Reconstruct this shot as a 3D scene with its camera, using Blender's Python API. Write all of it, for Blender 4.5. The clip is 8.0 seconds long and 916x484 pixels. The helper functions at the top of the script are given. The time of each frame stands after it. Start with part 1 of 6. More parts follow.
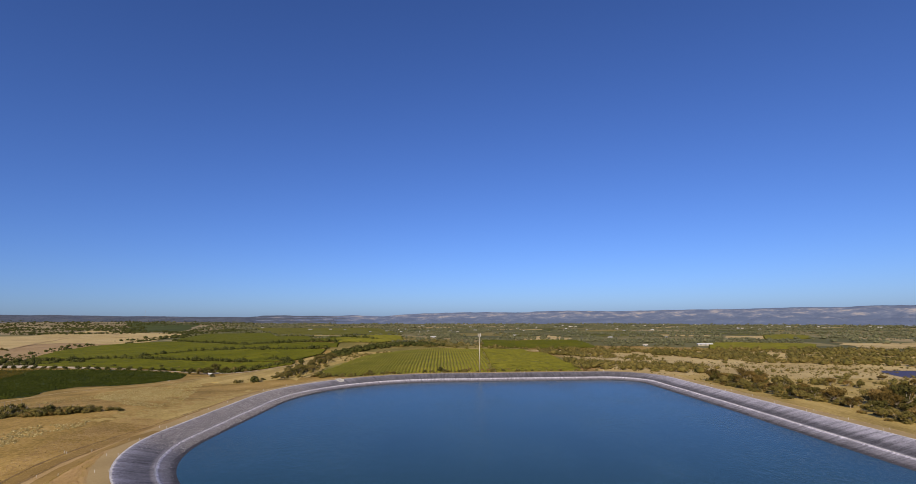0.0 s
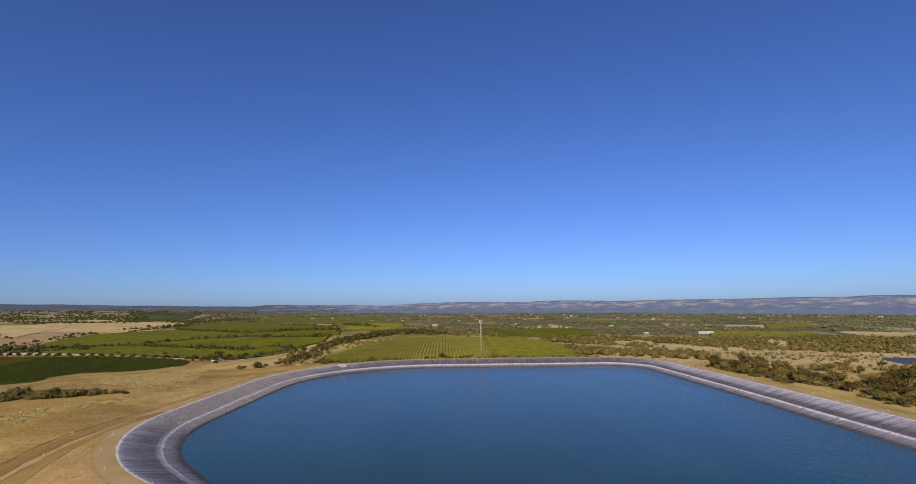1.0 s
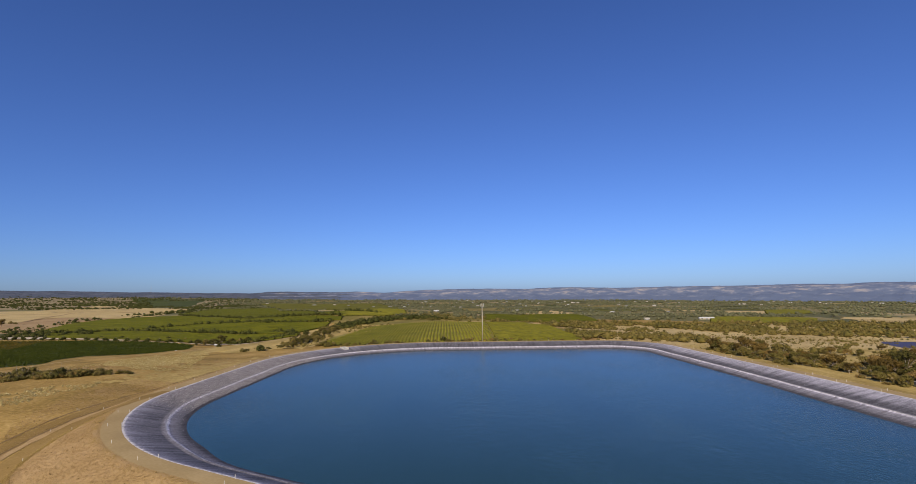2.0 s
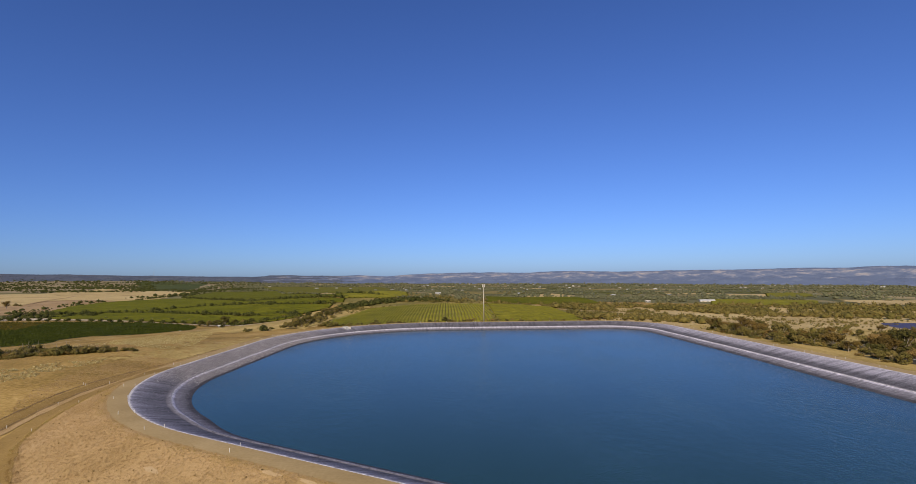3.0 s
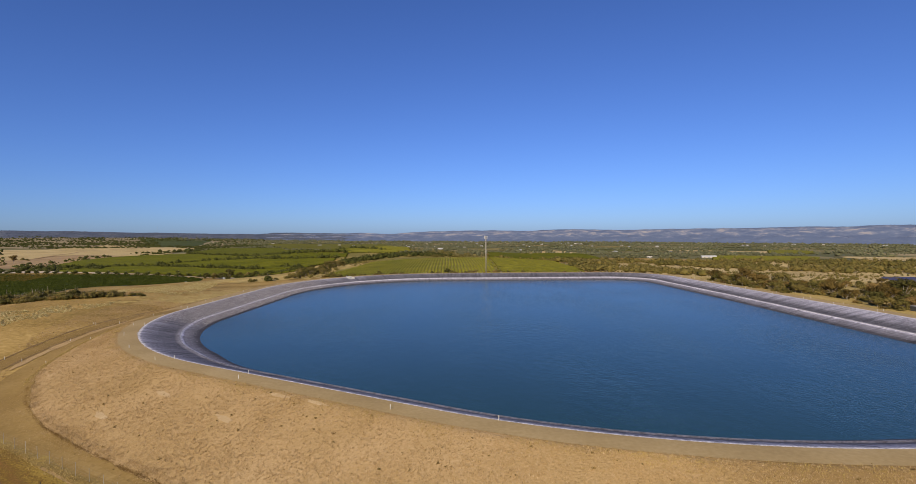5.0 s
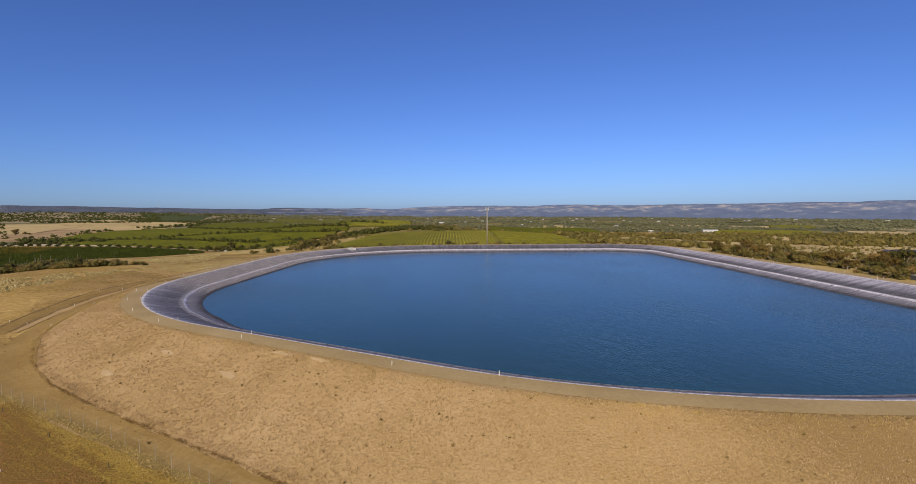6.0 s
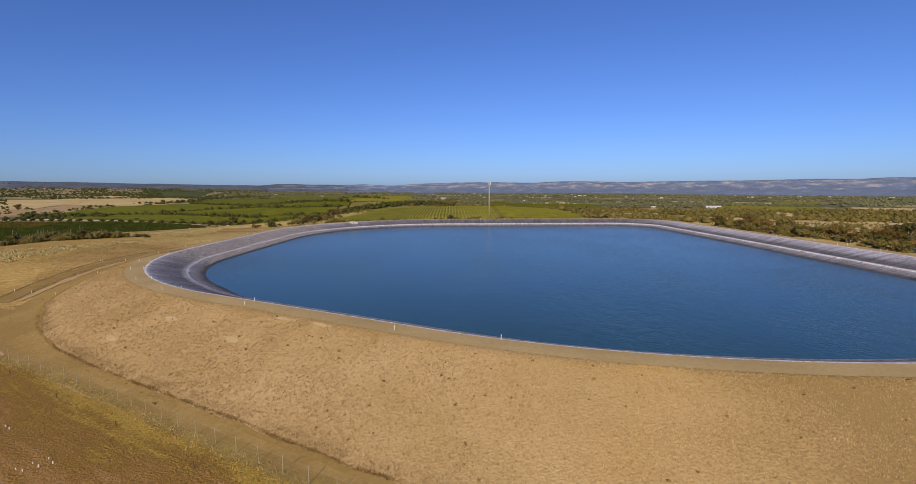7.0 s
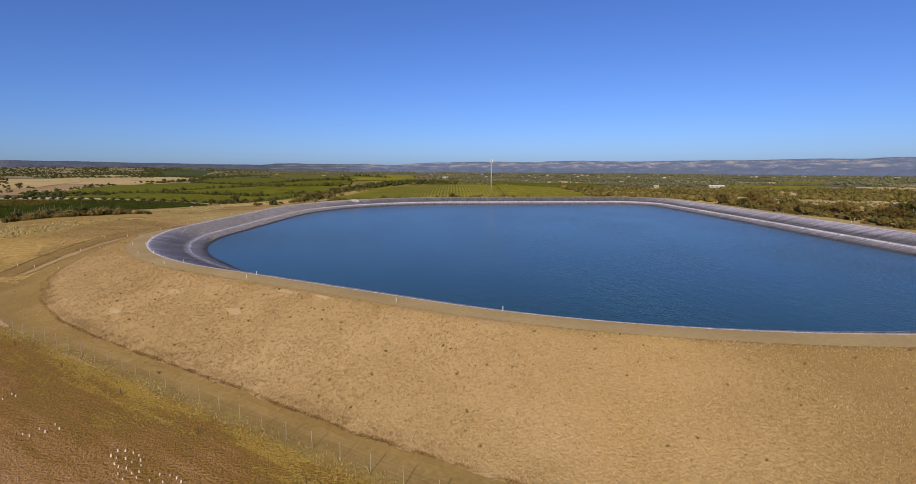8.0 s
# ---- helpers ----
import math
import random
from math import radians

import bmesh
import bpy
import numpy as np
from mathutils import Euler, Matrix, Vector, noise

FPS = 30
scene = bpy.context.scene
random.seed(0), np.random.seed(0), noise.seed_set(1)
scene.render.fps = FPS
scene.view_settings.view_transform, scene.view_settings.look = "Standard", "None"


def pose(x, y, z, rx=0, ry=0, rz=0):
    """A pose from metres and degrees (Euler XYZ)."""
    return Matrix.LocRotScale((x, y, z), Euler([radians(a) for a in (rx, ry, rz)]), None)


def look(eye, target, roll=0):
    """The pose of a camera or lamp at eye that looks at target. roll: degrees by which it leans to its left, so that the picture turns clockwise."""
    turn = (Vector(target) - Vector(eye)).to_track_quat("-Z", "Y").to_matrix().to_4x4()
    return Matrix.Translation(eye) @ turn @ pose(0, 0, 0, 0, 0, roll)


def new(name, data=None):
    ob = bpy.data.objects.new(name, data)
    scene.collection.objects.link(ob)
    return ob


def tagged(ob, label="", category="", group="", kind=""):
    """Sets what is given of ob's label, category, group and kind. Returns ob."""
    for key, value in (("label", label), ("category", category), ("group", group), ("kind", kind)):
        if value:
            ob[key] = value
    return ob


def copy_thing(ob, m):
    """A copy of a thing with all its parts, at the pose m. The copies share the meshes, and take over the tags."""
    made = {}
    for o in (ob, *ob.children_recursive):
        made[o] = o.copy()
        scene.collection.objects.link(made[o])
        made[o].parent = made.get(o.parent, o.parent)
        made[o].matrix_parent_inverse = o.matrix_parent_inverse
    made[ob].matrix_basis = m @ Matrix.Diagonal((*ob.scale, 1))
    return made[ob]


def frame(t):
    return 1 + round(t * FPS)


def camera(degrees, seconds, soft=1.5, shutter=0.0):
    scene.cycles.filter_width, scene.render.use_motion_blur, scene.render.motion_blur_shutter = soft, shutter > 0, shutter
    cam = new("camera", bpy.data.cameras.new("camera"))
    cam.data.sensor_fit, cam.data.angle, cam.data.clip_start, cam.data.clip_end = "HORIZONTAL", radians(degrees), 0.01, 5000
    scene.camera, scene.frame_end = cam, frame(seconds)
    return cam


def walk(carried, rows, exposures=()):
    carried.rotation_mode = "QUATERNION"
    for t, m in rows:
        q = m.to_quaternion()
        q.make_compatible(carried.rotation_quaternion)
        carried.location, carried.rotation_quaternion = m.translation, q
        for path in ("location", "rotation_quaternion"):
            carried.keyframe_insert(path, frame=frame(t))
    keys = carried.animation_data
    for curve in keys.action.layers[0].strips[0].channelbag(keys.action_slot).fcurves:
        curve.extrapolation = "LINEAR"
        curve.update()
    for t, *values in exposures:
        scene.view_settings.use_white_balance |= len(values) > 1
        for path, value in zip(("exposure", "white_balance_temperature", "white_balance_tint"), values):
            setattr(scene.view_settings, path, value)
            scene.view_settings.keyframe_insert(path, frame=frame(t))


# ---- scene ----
cam = camera(84.6, 8.0, soft=0.4)
# seconds, eye x, y, z, yaw, pitch, roll: a drone that sinks straight down while it tips its lens
ROWS = [
    (0.0, 0.00, 0.00, 37.24, 0.00, 8.31, -0.61),
    (0.5, -0.09, 0.03, 36.08, 0.08, 7.77, -0.60),
    (1.0, -0.16, 0.06, 34.93, 0.17, 7.18, -0.59),
    (1.5, -0.20, 0.07, 33.81, 0.25, 6.50, -0.58),
    (3.0, -0.20, 0.13, 30.45, 0.54, 3.91, -0.53),
    (3.5, -0.20, 0.18, 29.32, 0.63, 2.88, -0.49),
    (4.0, -0.22, 0.20, 28.19, 0.72, 1.74, -0.43),
    (4.5, -0.26, 0.21, 27.05, 0.79, 0.51, -0.39),
    (6.0, -0.29, 0.34, 23.13, 1.00, -3.59, -0.32),
    (6.5, -0.32, 0.44, 22.06, 1.09, -4.94, -0.28),
    (7.0, -0.37, 0.56, 21.36, 1.22, -6.22, -0.24),
    (7.5, -0.39, 0.66, 20.76, 1.33, -7.37, -0.21),
    (8.0, -0.39, 0.76, 20.18, 1.43, -8.50, -0.19),
]
walk(cam, [(t, pose(x, y, z, 0, 0, yaw) @ pose(0, 0, 0, 90 + pitch) @ pose(0, 0, 0, 0, 0, roll)) for t, x, y, z, yaw, pitch, roll in ROWS])

# ---- light ----
SUN_AZ, SUN_EL = math.atan2(-0.955, -0.297), radians(29)
world = bpy.data.worlds.new("sky")
scene.world = world
world.use_nodes = True
wn = world.node_tree.nodes
sky = wn.new("ShaderNodeTexSky")
sky.sky_type, sky.sun_disc = "NISHITA", False
sky.sun_elevation, sky.sun_rotation = SUN_EL, math.pi / 2 - SUN_AZ
sky.altitude, sky.air_density, sky.dust_density, sky.ozone_density = 1500, 1.0, 1.8, 3.4
wn["Background"].inputs["Strength"].default_value = 0.121
tint = wn.new("ShaderNodeMix")
tint.data_type, tint.blend_type = "RGBA", "MULTIPLY"
tint.inputs["Factor"].default_value = 1.0
tint.inputs["B"].default_value = (0.432, 0.574, 0.955, 1)
world.node_tree.links.new(sky.outputs["Color"], tint.inputs["A"])
world.node_tree.links.new(tint.outputs["Result"], wn["Background"].inputs["Color"])
lamp = bpy.data.lights.new("sun", "SUN")
lamp.energy, lamp.angle, lamp.color = 5.0, radians(0.53), (1.0, 0.85, 0.62)
sun = new("sun", lamp)
sun.matrix_world = look((0, 0, 900), (-math.cos(SUN_EL) * math.cos(SUN_AZ), -math.cos(SUN_EL) * math.sin(SUN_AZ), 900 - math.sin(SUN_EL)))
# ---- the lie of the land ----
CORNERS = [(-100.3, 126.0, 88.0), (24.0, 58.8, 120.0), (138.0, 66.0, 60.0), (123.0, 339.5, 36.0), (-99.5, 335.0, 90.0)]  # crest corners: x, y, radius


def rounded(corners, step=1.0):
    """The crest line: a polygon with rounded corners, as evenly spaced points and outward normals."""
    out, n = [], len(corners)
    for i in range(n):
        a, b, c = (np.array(corners[(i + k) % n][:2]) for k in (-1, 0, 1))
        r = corners[i][2]
        u, v = (a - b) / np.linalg.norm(a - b), (c - b) / np.linalg.norm(c - b)
        half = math.acos(float(u @ v)) / 2
        reach = r / math.tan(half)
        mid = b + (u + v) / np.linalg.norm(u + v) * r / math.sin(half)
        p, q = b + u * reach - mid, b + v * reach - mid
        t0, t1 = math.atan2(p[1], p[0]), math.atan2(q[1], q[0])
        d = (t1 - t0 + math.pi) % (2 * math.pi) - math.pi
        out += [mid + r * np.array((math.cos(t0 + d * k / 24), math.sin(t0 + d * k / 24))) for k in range(25)]
    out = np.array(out + out[:1])
    along = np.r_[0, np.cumsum(np.linalg.norm(np.diff(out, axis=0), axis=1))]
    at = np.arange(0, along[-1], along[-1] / round(along[-1] / step))
    pts = np.stack([np.interp(at, along, out[:, k]) for k in (0, 1)], 1)
    way = np.roll(pts, -1, 0) - np.roll(pts, 1, 0)
    way /= np.linalg.norm(way, axis=1)[:, None]
    return pts, np.stack([way[:, 1], -way[:, 0]], 1)


CREST, CREST_OUT = rounded(CORNERS)


def smooth(a, b, v):
    t = np.clip((v - a) / (b - a), 0, 1)
    return t * t * (3 - 2 * t)


WIDTH = 0.75 + 0.24 * smooth(97, 116, CREST[:, 1] + 0.25 * np.maximum(CREST[:, 0] - 60, 0)) + 0.18 * smooth(240, 130, CREST[:, 1]) * smooth(90, 125, CREST[:, 0])  # how broad the inner bank lies


def crest_distance(x, y):
    """Metres outside the crest line (inside: minus)."""
    x, y = np.broadcast_arrays(np.asarray(x, float), np.asarray(y, float))
    flat = np.stack([x.ravel(), y.ravel()], 1)
    best = np.full(len(flat), 1e9)
    sign = np.ones(len(flat))
    for k in range(0, len(flat), 4000):
        some = flat[k:k + 4000]
        d = ((some[:, None] - CREST[None, ::3]) ** 2).sum(-1)
        j = d.argmin(1) * 3
        off = some - CREST[j]
        out = (off * CREST_OUT[j]).sum(1)
        side = np.abs(off[:, 0] * -CREST_OUT[j][:, 1] + off[:, 1] * CREST_OUT[j][:, 0])
        dist = np.where(side < 3, np.abs(out), np.sqrt(d.min(1)))
        best[k:k + 4000], sign[k:k + 4000] = dist, np.where(out < 0, -1, 1)
    return (best * sign).reshape(x.shape)


def bump(x, y, cx, cy, sx, sy, h):
    return h * np.exp(-((x - cx) / sx) ** 2 - ((y - cy) / sy) ** 2)


def natural(x, y):
    """The ground without the embankment."""
    r = np.hypot(x - 15, y - 200)
    z = -6.4 - 9.5 * smooth(150, 520, r) - 4 * smooth(700, 1500, r) - 8 * smooth(1500, 3500, r)
    z = z - 0.010 * x * smooth(1200, 4200, r)
    z = z + bump(x, y, -150, 205, 62, 80, 7.5) + bump(x, y, -120, 150, 32, 32, 2.0)      # shoulder beside the ramp
    z = z + bump(x, y, -5, 520, 150, 130, 11.5) + bump(x, y, -140, 850, 190, 190, 20.0)     # vineyard rise, far rise
    z = z + bump(x, y, -245, 520, 75, 110, -6.0) + bump(x, y, 400, 800, 260, 200, 4.0)
    z = z + bump(x, y, 150, 250, 40, 90, 3.0) + bump(x, y, 40, 390, 120, 40, 3.0)
    z = z + 0.5 * np.sin(x / 37 + 1) * np.sin(y / 29) * smooth(60, 140, r - 130) + 1.6 * np.sin(x / 171 + 2) * np.cos(y / 143) * smooth(300, 700, r)
    z = z + bump(x, y, -2750, 3500, 1250, 1150, 30.0)      # scrubby rise under the left ridge
    front = smooth(70, 20, y) * smooth(220, 120, np.abs(x))
    return z - 0.05 * np.clip(crest_front(x, y) - 32, 0, 80) * front


def crest_front(x, y):
    return (72.5 - 0.557 * x - y) / 1.145


def height(x, y, s=None):
    """The ground with the embankment; s: the distance from the crest line."""
    x, y = np.asarray(x, float), np.asarray(y, float)
    s = crest_distance(x, y) if s is None else s
    g = natural(x, y)
    bank = np.where(s < 5.6, -0.02 * np.abs(s - 2.5), -0.06 - (s - 5.6) * 0.282)
    k = 0.5
    both = np.maximum(bank, g) + k * np.log1p(np.exp(-np.abs(bank - g) / k)) * smooth(6, 14, s)
    return np.where(s < 0, s * 0.248, both)


# ---- materials ----
def material(name, stops, scale, fine=None, rough=0.9, bump=0.0, bump_scale=None, spread=0.0, mix=0.5, metal=0.0, stretch=(1, 1, 1), detail=6.0, by_island=0.0):
    """Colours from a wide and a fine noise; stops: (place, colour) of the ramp. spread: variation from object to object."""
    m = bpy.data.materials.new(name)
    m.use_nodes = True
    t, n, link = m.node_tree, m.node_tree.nodes, m.node_tree.links.new
    bsdf = n["Principled BSDF"]
    bsdf.inputs["Roughness"].default_value, bsdf.inputs["Metallic"].default_value = rough, metal
    bsdf.inputs["Specular IOR Level"].default_value = 0.12 if rough >= 0.75 else 0.3
    geo = n.new("ShaderNodeNewGeometry")
    place = n.new("ShaderNodeMapping")
    place.inputs["Scale"].default_value = stretch
    link(geo.outputs["Position"], place.inputs["Vector"])

    def noise_at(size, det):
        tex = n.new("ShaderNodeTexNoise")
        tex.inputs["Scale"].default_value, tex.inputs["Detail"].default_value = size, det
        link(place.outputs["Vector"], tex.inputs["Vector"])
        return tex.outputs["Fac"]

    def add(a, b, wa, wb):
        x = n.new("ShaderNodeMath")
        x.operation = "MULTIPLY"
        link(a, x.inputs[0])
        x.inputs[1].default_value = wa
        y = n.new("ShaderNodeMath")
        y.operation = "MULTIPLY_ADD"
        link(b, y.inputs[0])
        y.inputs[1].default_value = wb
        link(x.outputs[0], y.inputs[2])
        return y.outputs[0]

    value = noise_at(scale, detail)
    if fine:
        value = add(value, noise_at(fine, 3.0), 1 - mix, mix)
    if by_island:
        value = add(value, geo.outputs["Random Per Island"], 1 - by_island, by_island)
    if spread:
        info = n.new("ShaderNodeObjectInfo")
        value = add(value, info.outputs["Random"], 1 - spread, spread)
    ramp = n.new("ShaderNodeValToRGB")
    while len(ramp.color_ramp.elements) < len(stops):
        ramp.color_ramp.elements.new(0.5)
    for e, (at, colour) in zip(ramp.color_ramp.elements, stops):
        e.position, e.color = at, (*colour, 1)
    link(value, ramp.inputs["Fac"])
    link(ramp.outputs["Color"], bsdf.inputs["Base Color"])
    if bump:
        b = n.new("ShaderNodeBump")
        b.inputs["Strength"].default_value, b.inputs["Distance"].default_value = 1.0, bump
        link(noise_at(bump_scale or fine or scale, 4.0), b.inputs["Height"])
        link(b.outputs["Normal"], bsdf.inputs["Normal"])
    return m


def sized(stops, factor):
    return [(p, tuple(c * factor for c in col)) for p, col in stops]


STRAW = [(0.30, (0.285, 0.186, 0.073)), (0.45, (0.398, 0.268, 0.114)), (0.58, (0.455, 0.311, 0.148)), (0.72, (0.530, 0.380, 0.195))]
SLOPE_GRASS = material("dry_slope_grass", STRAW, 0.06, fine=3.2, mix=0.5, bump=0.16, bump_scale=3.4, detail=9)
GROUND = material("dry_paddock", [(0.32, (0.165, 0.118, 0.030)), (0.45, (0.285, 0.188, 0.050)), (0.56, (0.402, 0.266, 0.082)), (0.70, (0.528, 0.368, 0.138))], 0.045, fine=0.9, mix=0.45, bump=0.18, bump_scale=1.6, detail=9)
CREST_TRACK = material("pale_packed_earth", [(0.3, (0.325, 0.232, 0.104)), (0.5, (0.398, 0.290, 0.134)), (0.7, (0.470, 0.348, 0.172))], 0.09, fine=1.6, mix=0.4, bump=0.03, bump_scale=3)
TRACK = material("packed_earth", [(0.3, (0.212, 0.134, 0.040)), (0.5, (0.275, 0.180, 0.058)), (0.7, (0.340, 0.228, 0.082))], 0.09, fine=1.6, mix=0.4, bump=0.05, bump_scale=3)
# blue-grey of distance haze is painted into the hills' base colour
HILL = material("hazed_open_hills", [(0.42, (0.130, 0.166, 0.250)), (0.52, (0.176, 0.210, 0.288)), (0.560, (0.248, 0.264, 0.321)), (0.610, (0.347, 0.331, 0.342)), (0.730, (0.473, 0.427, 0.389))], 0.0085, fine=0.04, mix=0.30, stretch=(1, 1, 0.6), detail=8)


def rising(m, axis, low, high, start, end):
    """Shift a ground material's ramp along one axis: woods below and open grass above, or grass that changes tone along
    a bank.
    """
    n, link = m.node_tree.nodes, m.node_tree.links.new
    ramp = next(x for x in n if x.type == "VALTORGB")
    old = ramp.inputs["Fac"].links[0].from_socket
    geo = next(x for x in n if x.type == "NEW_GEOMETRY")
    split, span, add = n.new("ShaderNodeSeparateXYZ"), n.new("ShaderNodeMapRange"), n.new("ShaderNodeMath")
    link(geo.outputs["Position"], split.inputs[0])
    link(split.outputs[axis], span.inputs["Value"])
    span.inputs["From Min"].default_value, span.inputs["From Max"].default_value = low, high
    span.inputs["To Min"].default_value, span.inputs["To Max"].default_value = start, end
    link(old, add.inputs[0])
    link(span.outputs["Result"], add.inputs[1])
    link(add.outputs[0], ramp.inputs["Fac"])


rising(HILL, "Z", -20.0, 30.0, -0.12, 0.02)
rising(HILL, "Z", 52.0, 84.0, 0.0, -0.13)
rising(SLOPE_GRASS, "X", 8.0, 44.0, 0.02, -0.20)
rising(SLOPE_GRASS, "X", 92.0, 122.0, 0.0, 0.34)
# dark woods of the left ridge, with blue haze mixed into the colour
HILL_DARK = material("hazed_wooded_hills", [(0.38, (0.082, 0.098, 0.132)), (0.55, (0.112, 0.126, 0.158)), (0.70, (0.180, 0.186, 0.208))], 0.008, fine=0.06, mix=0.5, stretch=(1, 0.25, 1.3), detail=9)
WHITE = material("white_paint", [(0.3, (0.595, 0.573, 0.515)), (0.7, (0.680, 0.656, 0.601))], 3.0, rough=0.5)
STEEL = material("galvanised_steel", [(0.3, (0.333, 0.299, 0.238)), (0.7, (0.437, 0.392, 0.307))], 4.0, rough=0.5, metal=0.3)
CONCRETE = material("pale_concrete", [(0.3, (0.391, 0.374, 0.340)), (0.7, (0.527, 0.510, 0.476))], 0.6, fine=4, rough=0.85)


def lining_material():
    """Stones down the inner bank: zones by height up the bank (the mesh's crosswise metres), streaks and grain; darker stone on the far side."""
    m = bpy.data.materials.new("stone_lining")
    m.use_nodes = True
    n, link = m.node_tree.nodes, m.node_tree.links.new
    bsdf = n["Principled BSDF"]
    bsdf.inputs["Roughness"].default_value, bsdf.inputs["Specular IOR Level"].default_value = 0.9, 0.25
    uv, geo = n.new("ShaderNodeUVMap"), n.new("ShaderNodeNewGeometry")

    def noise_on(source, size, det):
        place, tex = n.new("ShaderNodeMapping"), n.new("ShaderNodeTexNoise")
        place.inputs["Scale"].default_value = size
        tex.inputs["Scale"].default_value, tex.inputs["Detail"].default_value = 1.0, det
        link(source, place.inputs["Vector"])
        link(place.outputs["Vector"], tex.inputs["Vector"])
        return tex.outputs["Fac"]

    def plus(total, value, amount, mean=0.5):
        """total + (value - mean) * amount"""
        x = n.new("ShaderNodeMath")
        x.operation = "MULTIPLY_ADD"
        link(value, x.inputs[0])
        x.inputs[1].default_value = amount
        y = n.new("ShaderNodeMath")
        y.operation = "ADD"
        y.inputs[1].default_value = -mean * amount
        if total is None:
            x.inputs[2].default_value = 0.0
        else:
            link(total, x.inputs[2])
        link(x.outputs[0], y.inputs[0])
        return y.outputs[0]

    lane, at = n.new("ShaderNodeSeparateXYZ"), n.new("ShaderNodeSeparateXYZ")
    link(uv.outputs["UV"], lane.inputs[0])
    link(geo.outputs["Position"], at.inputs[0])
    streak = noise_on(uv.outputs["UV"], (0.75, 0.09, 1), 5.0)
    up = plus(None, lane.outputs["Y"], 1 / 14.4, -14.0)
    up = plus(up, noise_on(uv.outputs["UV"], (0.035, 0.0, 1), 3.0), 0.06)
    up = plus(up, streak, 0.05)

    def zones(stops):
        ramp = n.new("ShaderNodeValToRGB")
        while len(ramp.color_ramp.elements) < len(stops):
            ramp.color_ramp.elements.new(0.5)
        for e, (p, v) in zip(ramp.color_ramp.elements, stops):
            e.position, e.color = p, (v * 0.98, v * 0.935, v * (0.90 if v > 0.59 else 1.05), 1)
        link(up, ramp.inputs["Fac"])
        return ramp.outputs["Color"]

    near = zones([(0.0, 0.07), (0.04, 0.08), (0.10, 0.17), (0.250, 0.27), (0.278, 0.56), (0.304, 0.60), (0.324, 0.22), (0.40, 0.10), (0.52, 0.12), (0.66, 0.29), (0.88, 0.38), (0.955, 0.44), (0.975, 0.66), (1.0, 0.60)])
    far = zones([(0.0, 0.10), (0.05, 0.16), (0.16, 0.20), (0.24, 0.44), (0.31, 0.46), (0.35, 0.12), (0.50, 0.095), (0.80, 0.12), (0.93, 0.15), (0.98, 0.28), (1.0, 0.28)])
    left = zones([(0.0, 0.07), (0.04, 0.08), (0.10, 0.15), (0.25, 0.25), (0.278, 0.54), (0.304, 0.60), (0.324, 0.24), (0.40, 0.13), (0.62, 0.155), (0.84, 0.235), (0.93, 0.31), (0.955, 0.38), (0.972, 0.66), (1.0, 0.60)])
    across, halves = n.new("ShaderNodeMapRange"), n.new("ShaderNodeMix")
    halves.data_type = "RGBA"
    across.inputs["From Min"].default_value, across.inputs["From Max"].default_value = -30.0, 50.0
    link(at.outputs["X"], across.inputs["Value"])
    link(across.outputs["Result"], halves.inputs["Factor"])
    link(left, halves.inputs["A"])
    link(near, halves.inputs["B"])
    near = halves.outputs["Result"]
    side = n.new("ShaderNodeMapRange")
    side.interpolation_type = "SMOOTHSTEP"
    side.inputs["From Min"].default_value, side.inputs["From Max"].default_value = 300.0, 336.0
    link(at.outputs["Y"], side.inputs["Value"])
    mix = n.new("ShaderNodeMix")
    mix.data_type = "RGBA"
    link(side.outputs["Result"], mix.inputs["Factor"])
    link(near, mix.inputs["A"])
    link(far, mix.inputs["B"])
    gain = n.new("ShaderNodeValue")
    gain.outputs[0].default_value = 1.0
    grain = noise_on(geo.outputs["Position"], (2.6, 2.6, 2.6), 4.0)
    f = plus(gain.outputs[0], grain, 2.0)
    f = plus(f, streak, 1.8)
    f = plus(f, noise_on(geo.outputs["Position"], (0.25, 0.25, 0.25), 4.0), 0.8)
    floor_at = n.new("ShaderNodeMath")
    floor_at.operation = "MAXIMUM"
    link(f, floor_at.inputs[0])
    floor_at.inputs[1].default_value = 0.3
    tone = n.new("ShaderNodeVectorMath")
    tone.operation = "SCALE"
    link(mix.outputs["Result"], tone.inputs[0])
    link(floor_at.outputs[0], tone.inputs["Scale"])
    link(tone.outputs["Vector"], bsdf.inputs["Base Color"])
    b = n.new("ShaderNodeBump")
    b.inputs["Strength"].default_value, b.inputs["Distance"].default_value = 1.0, 0.12
    link(grain, b.inputs["Height"])
    link(b.outputs["Normal"], bsdf.inputs["Normal"])
    return m


LINING = lining_material()


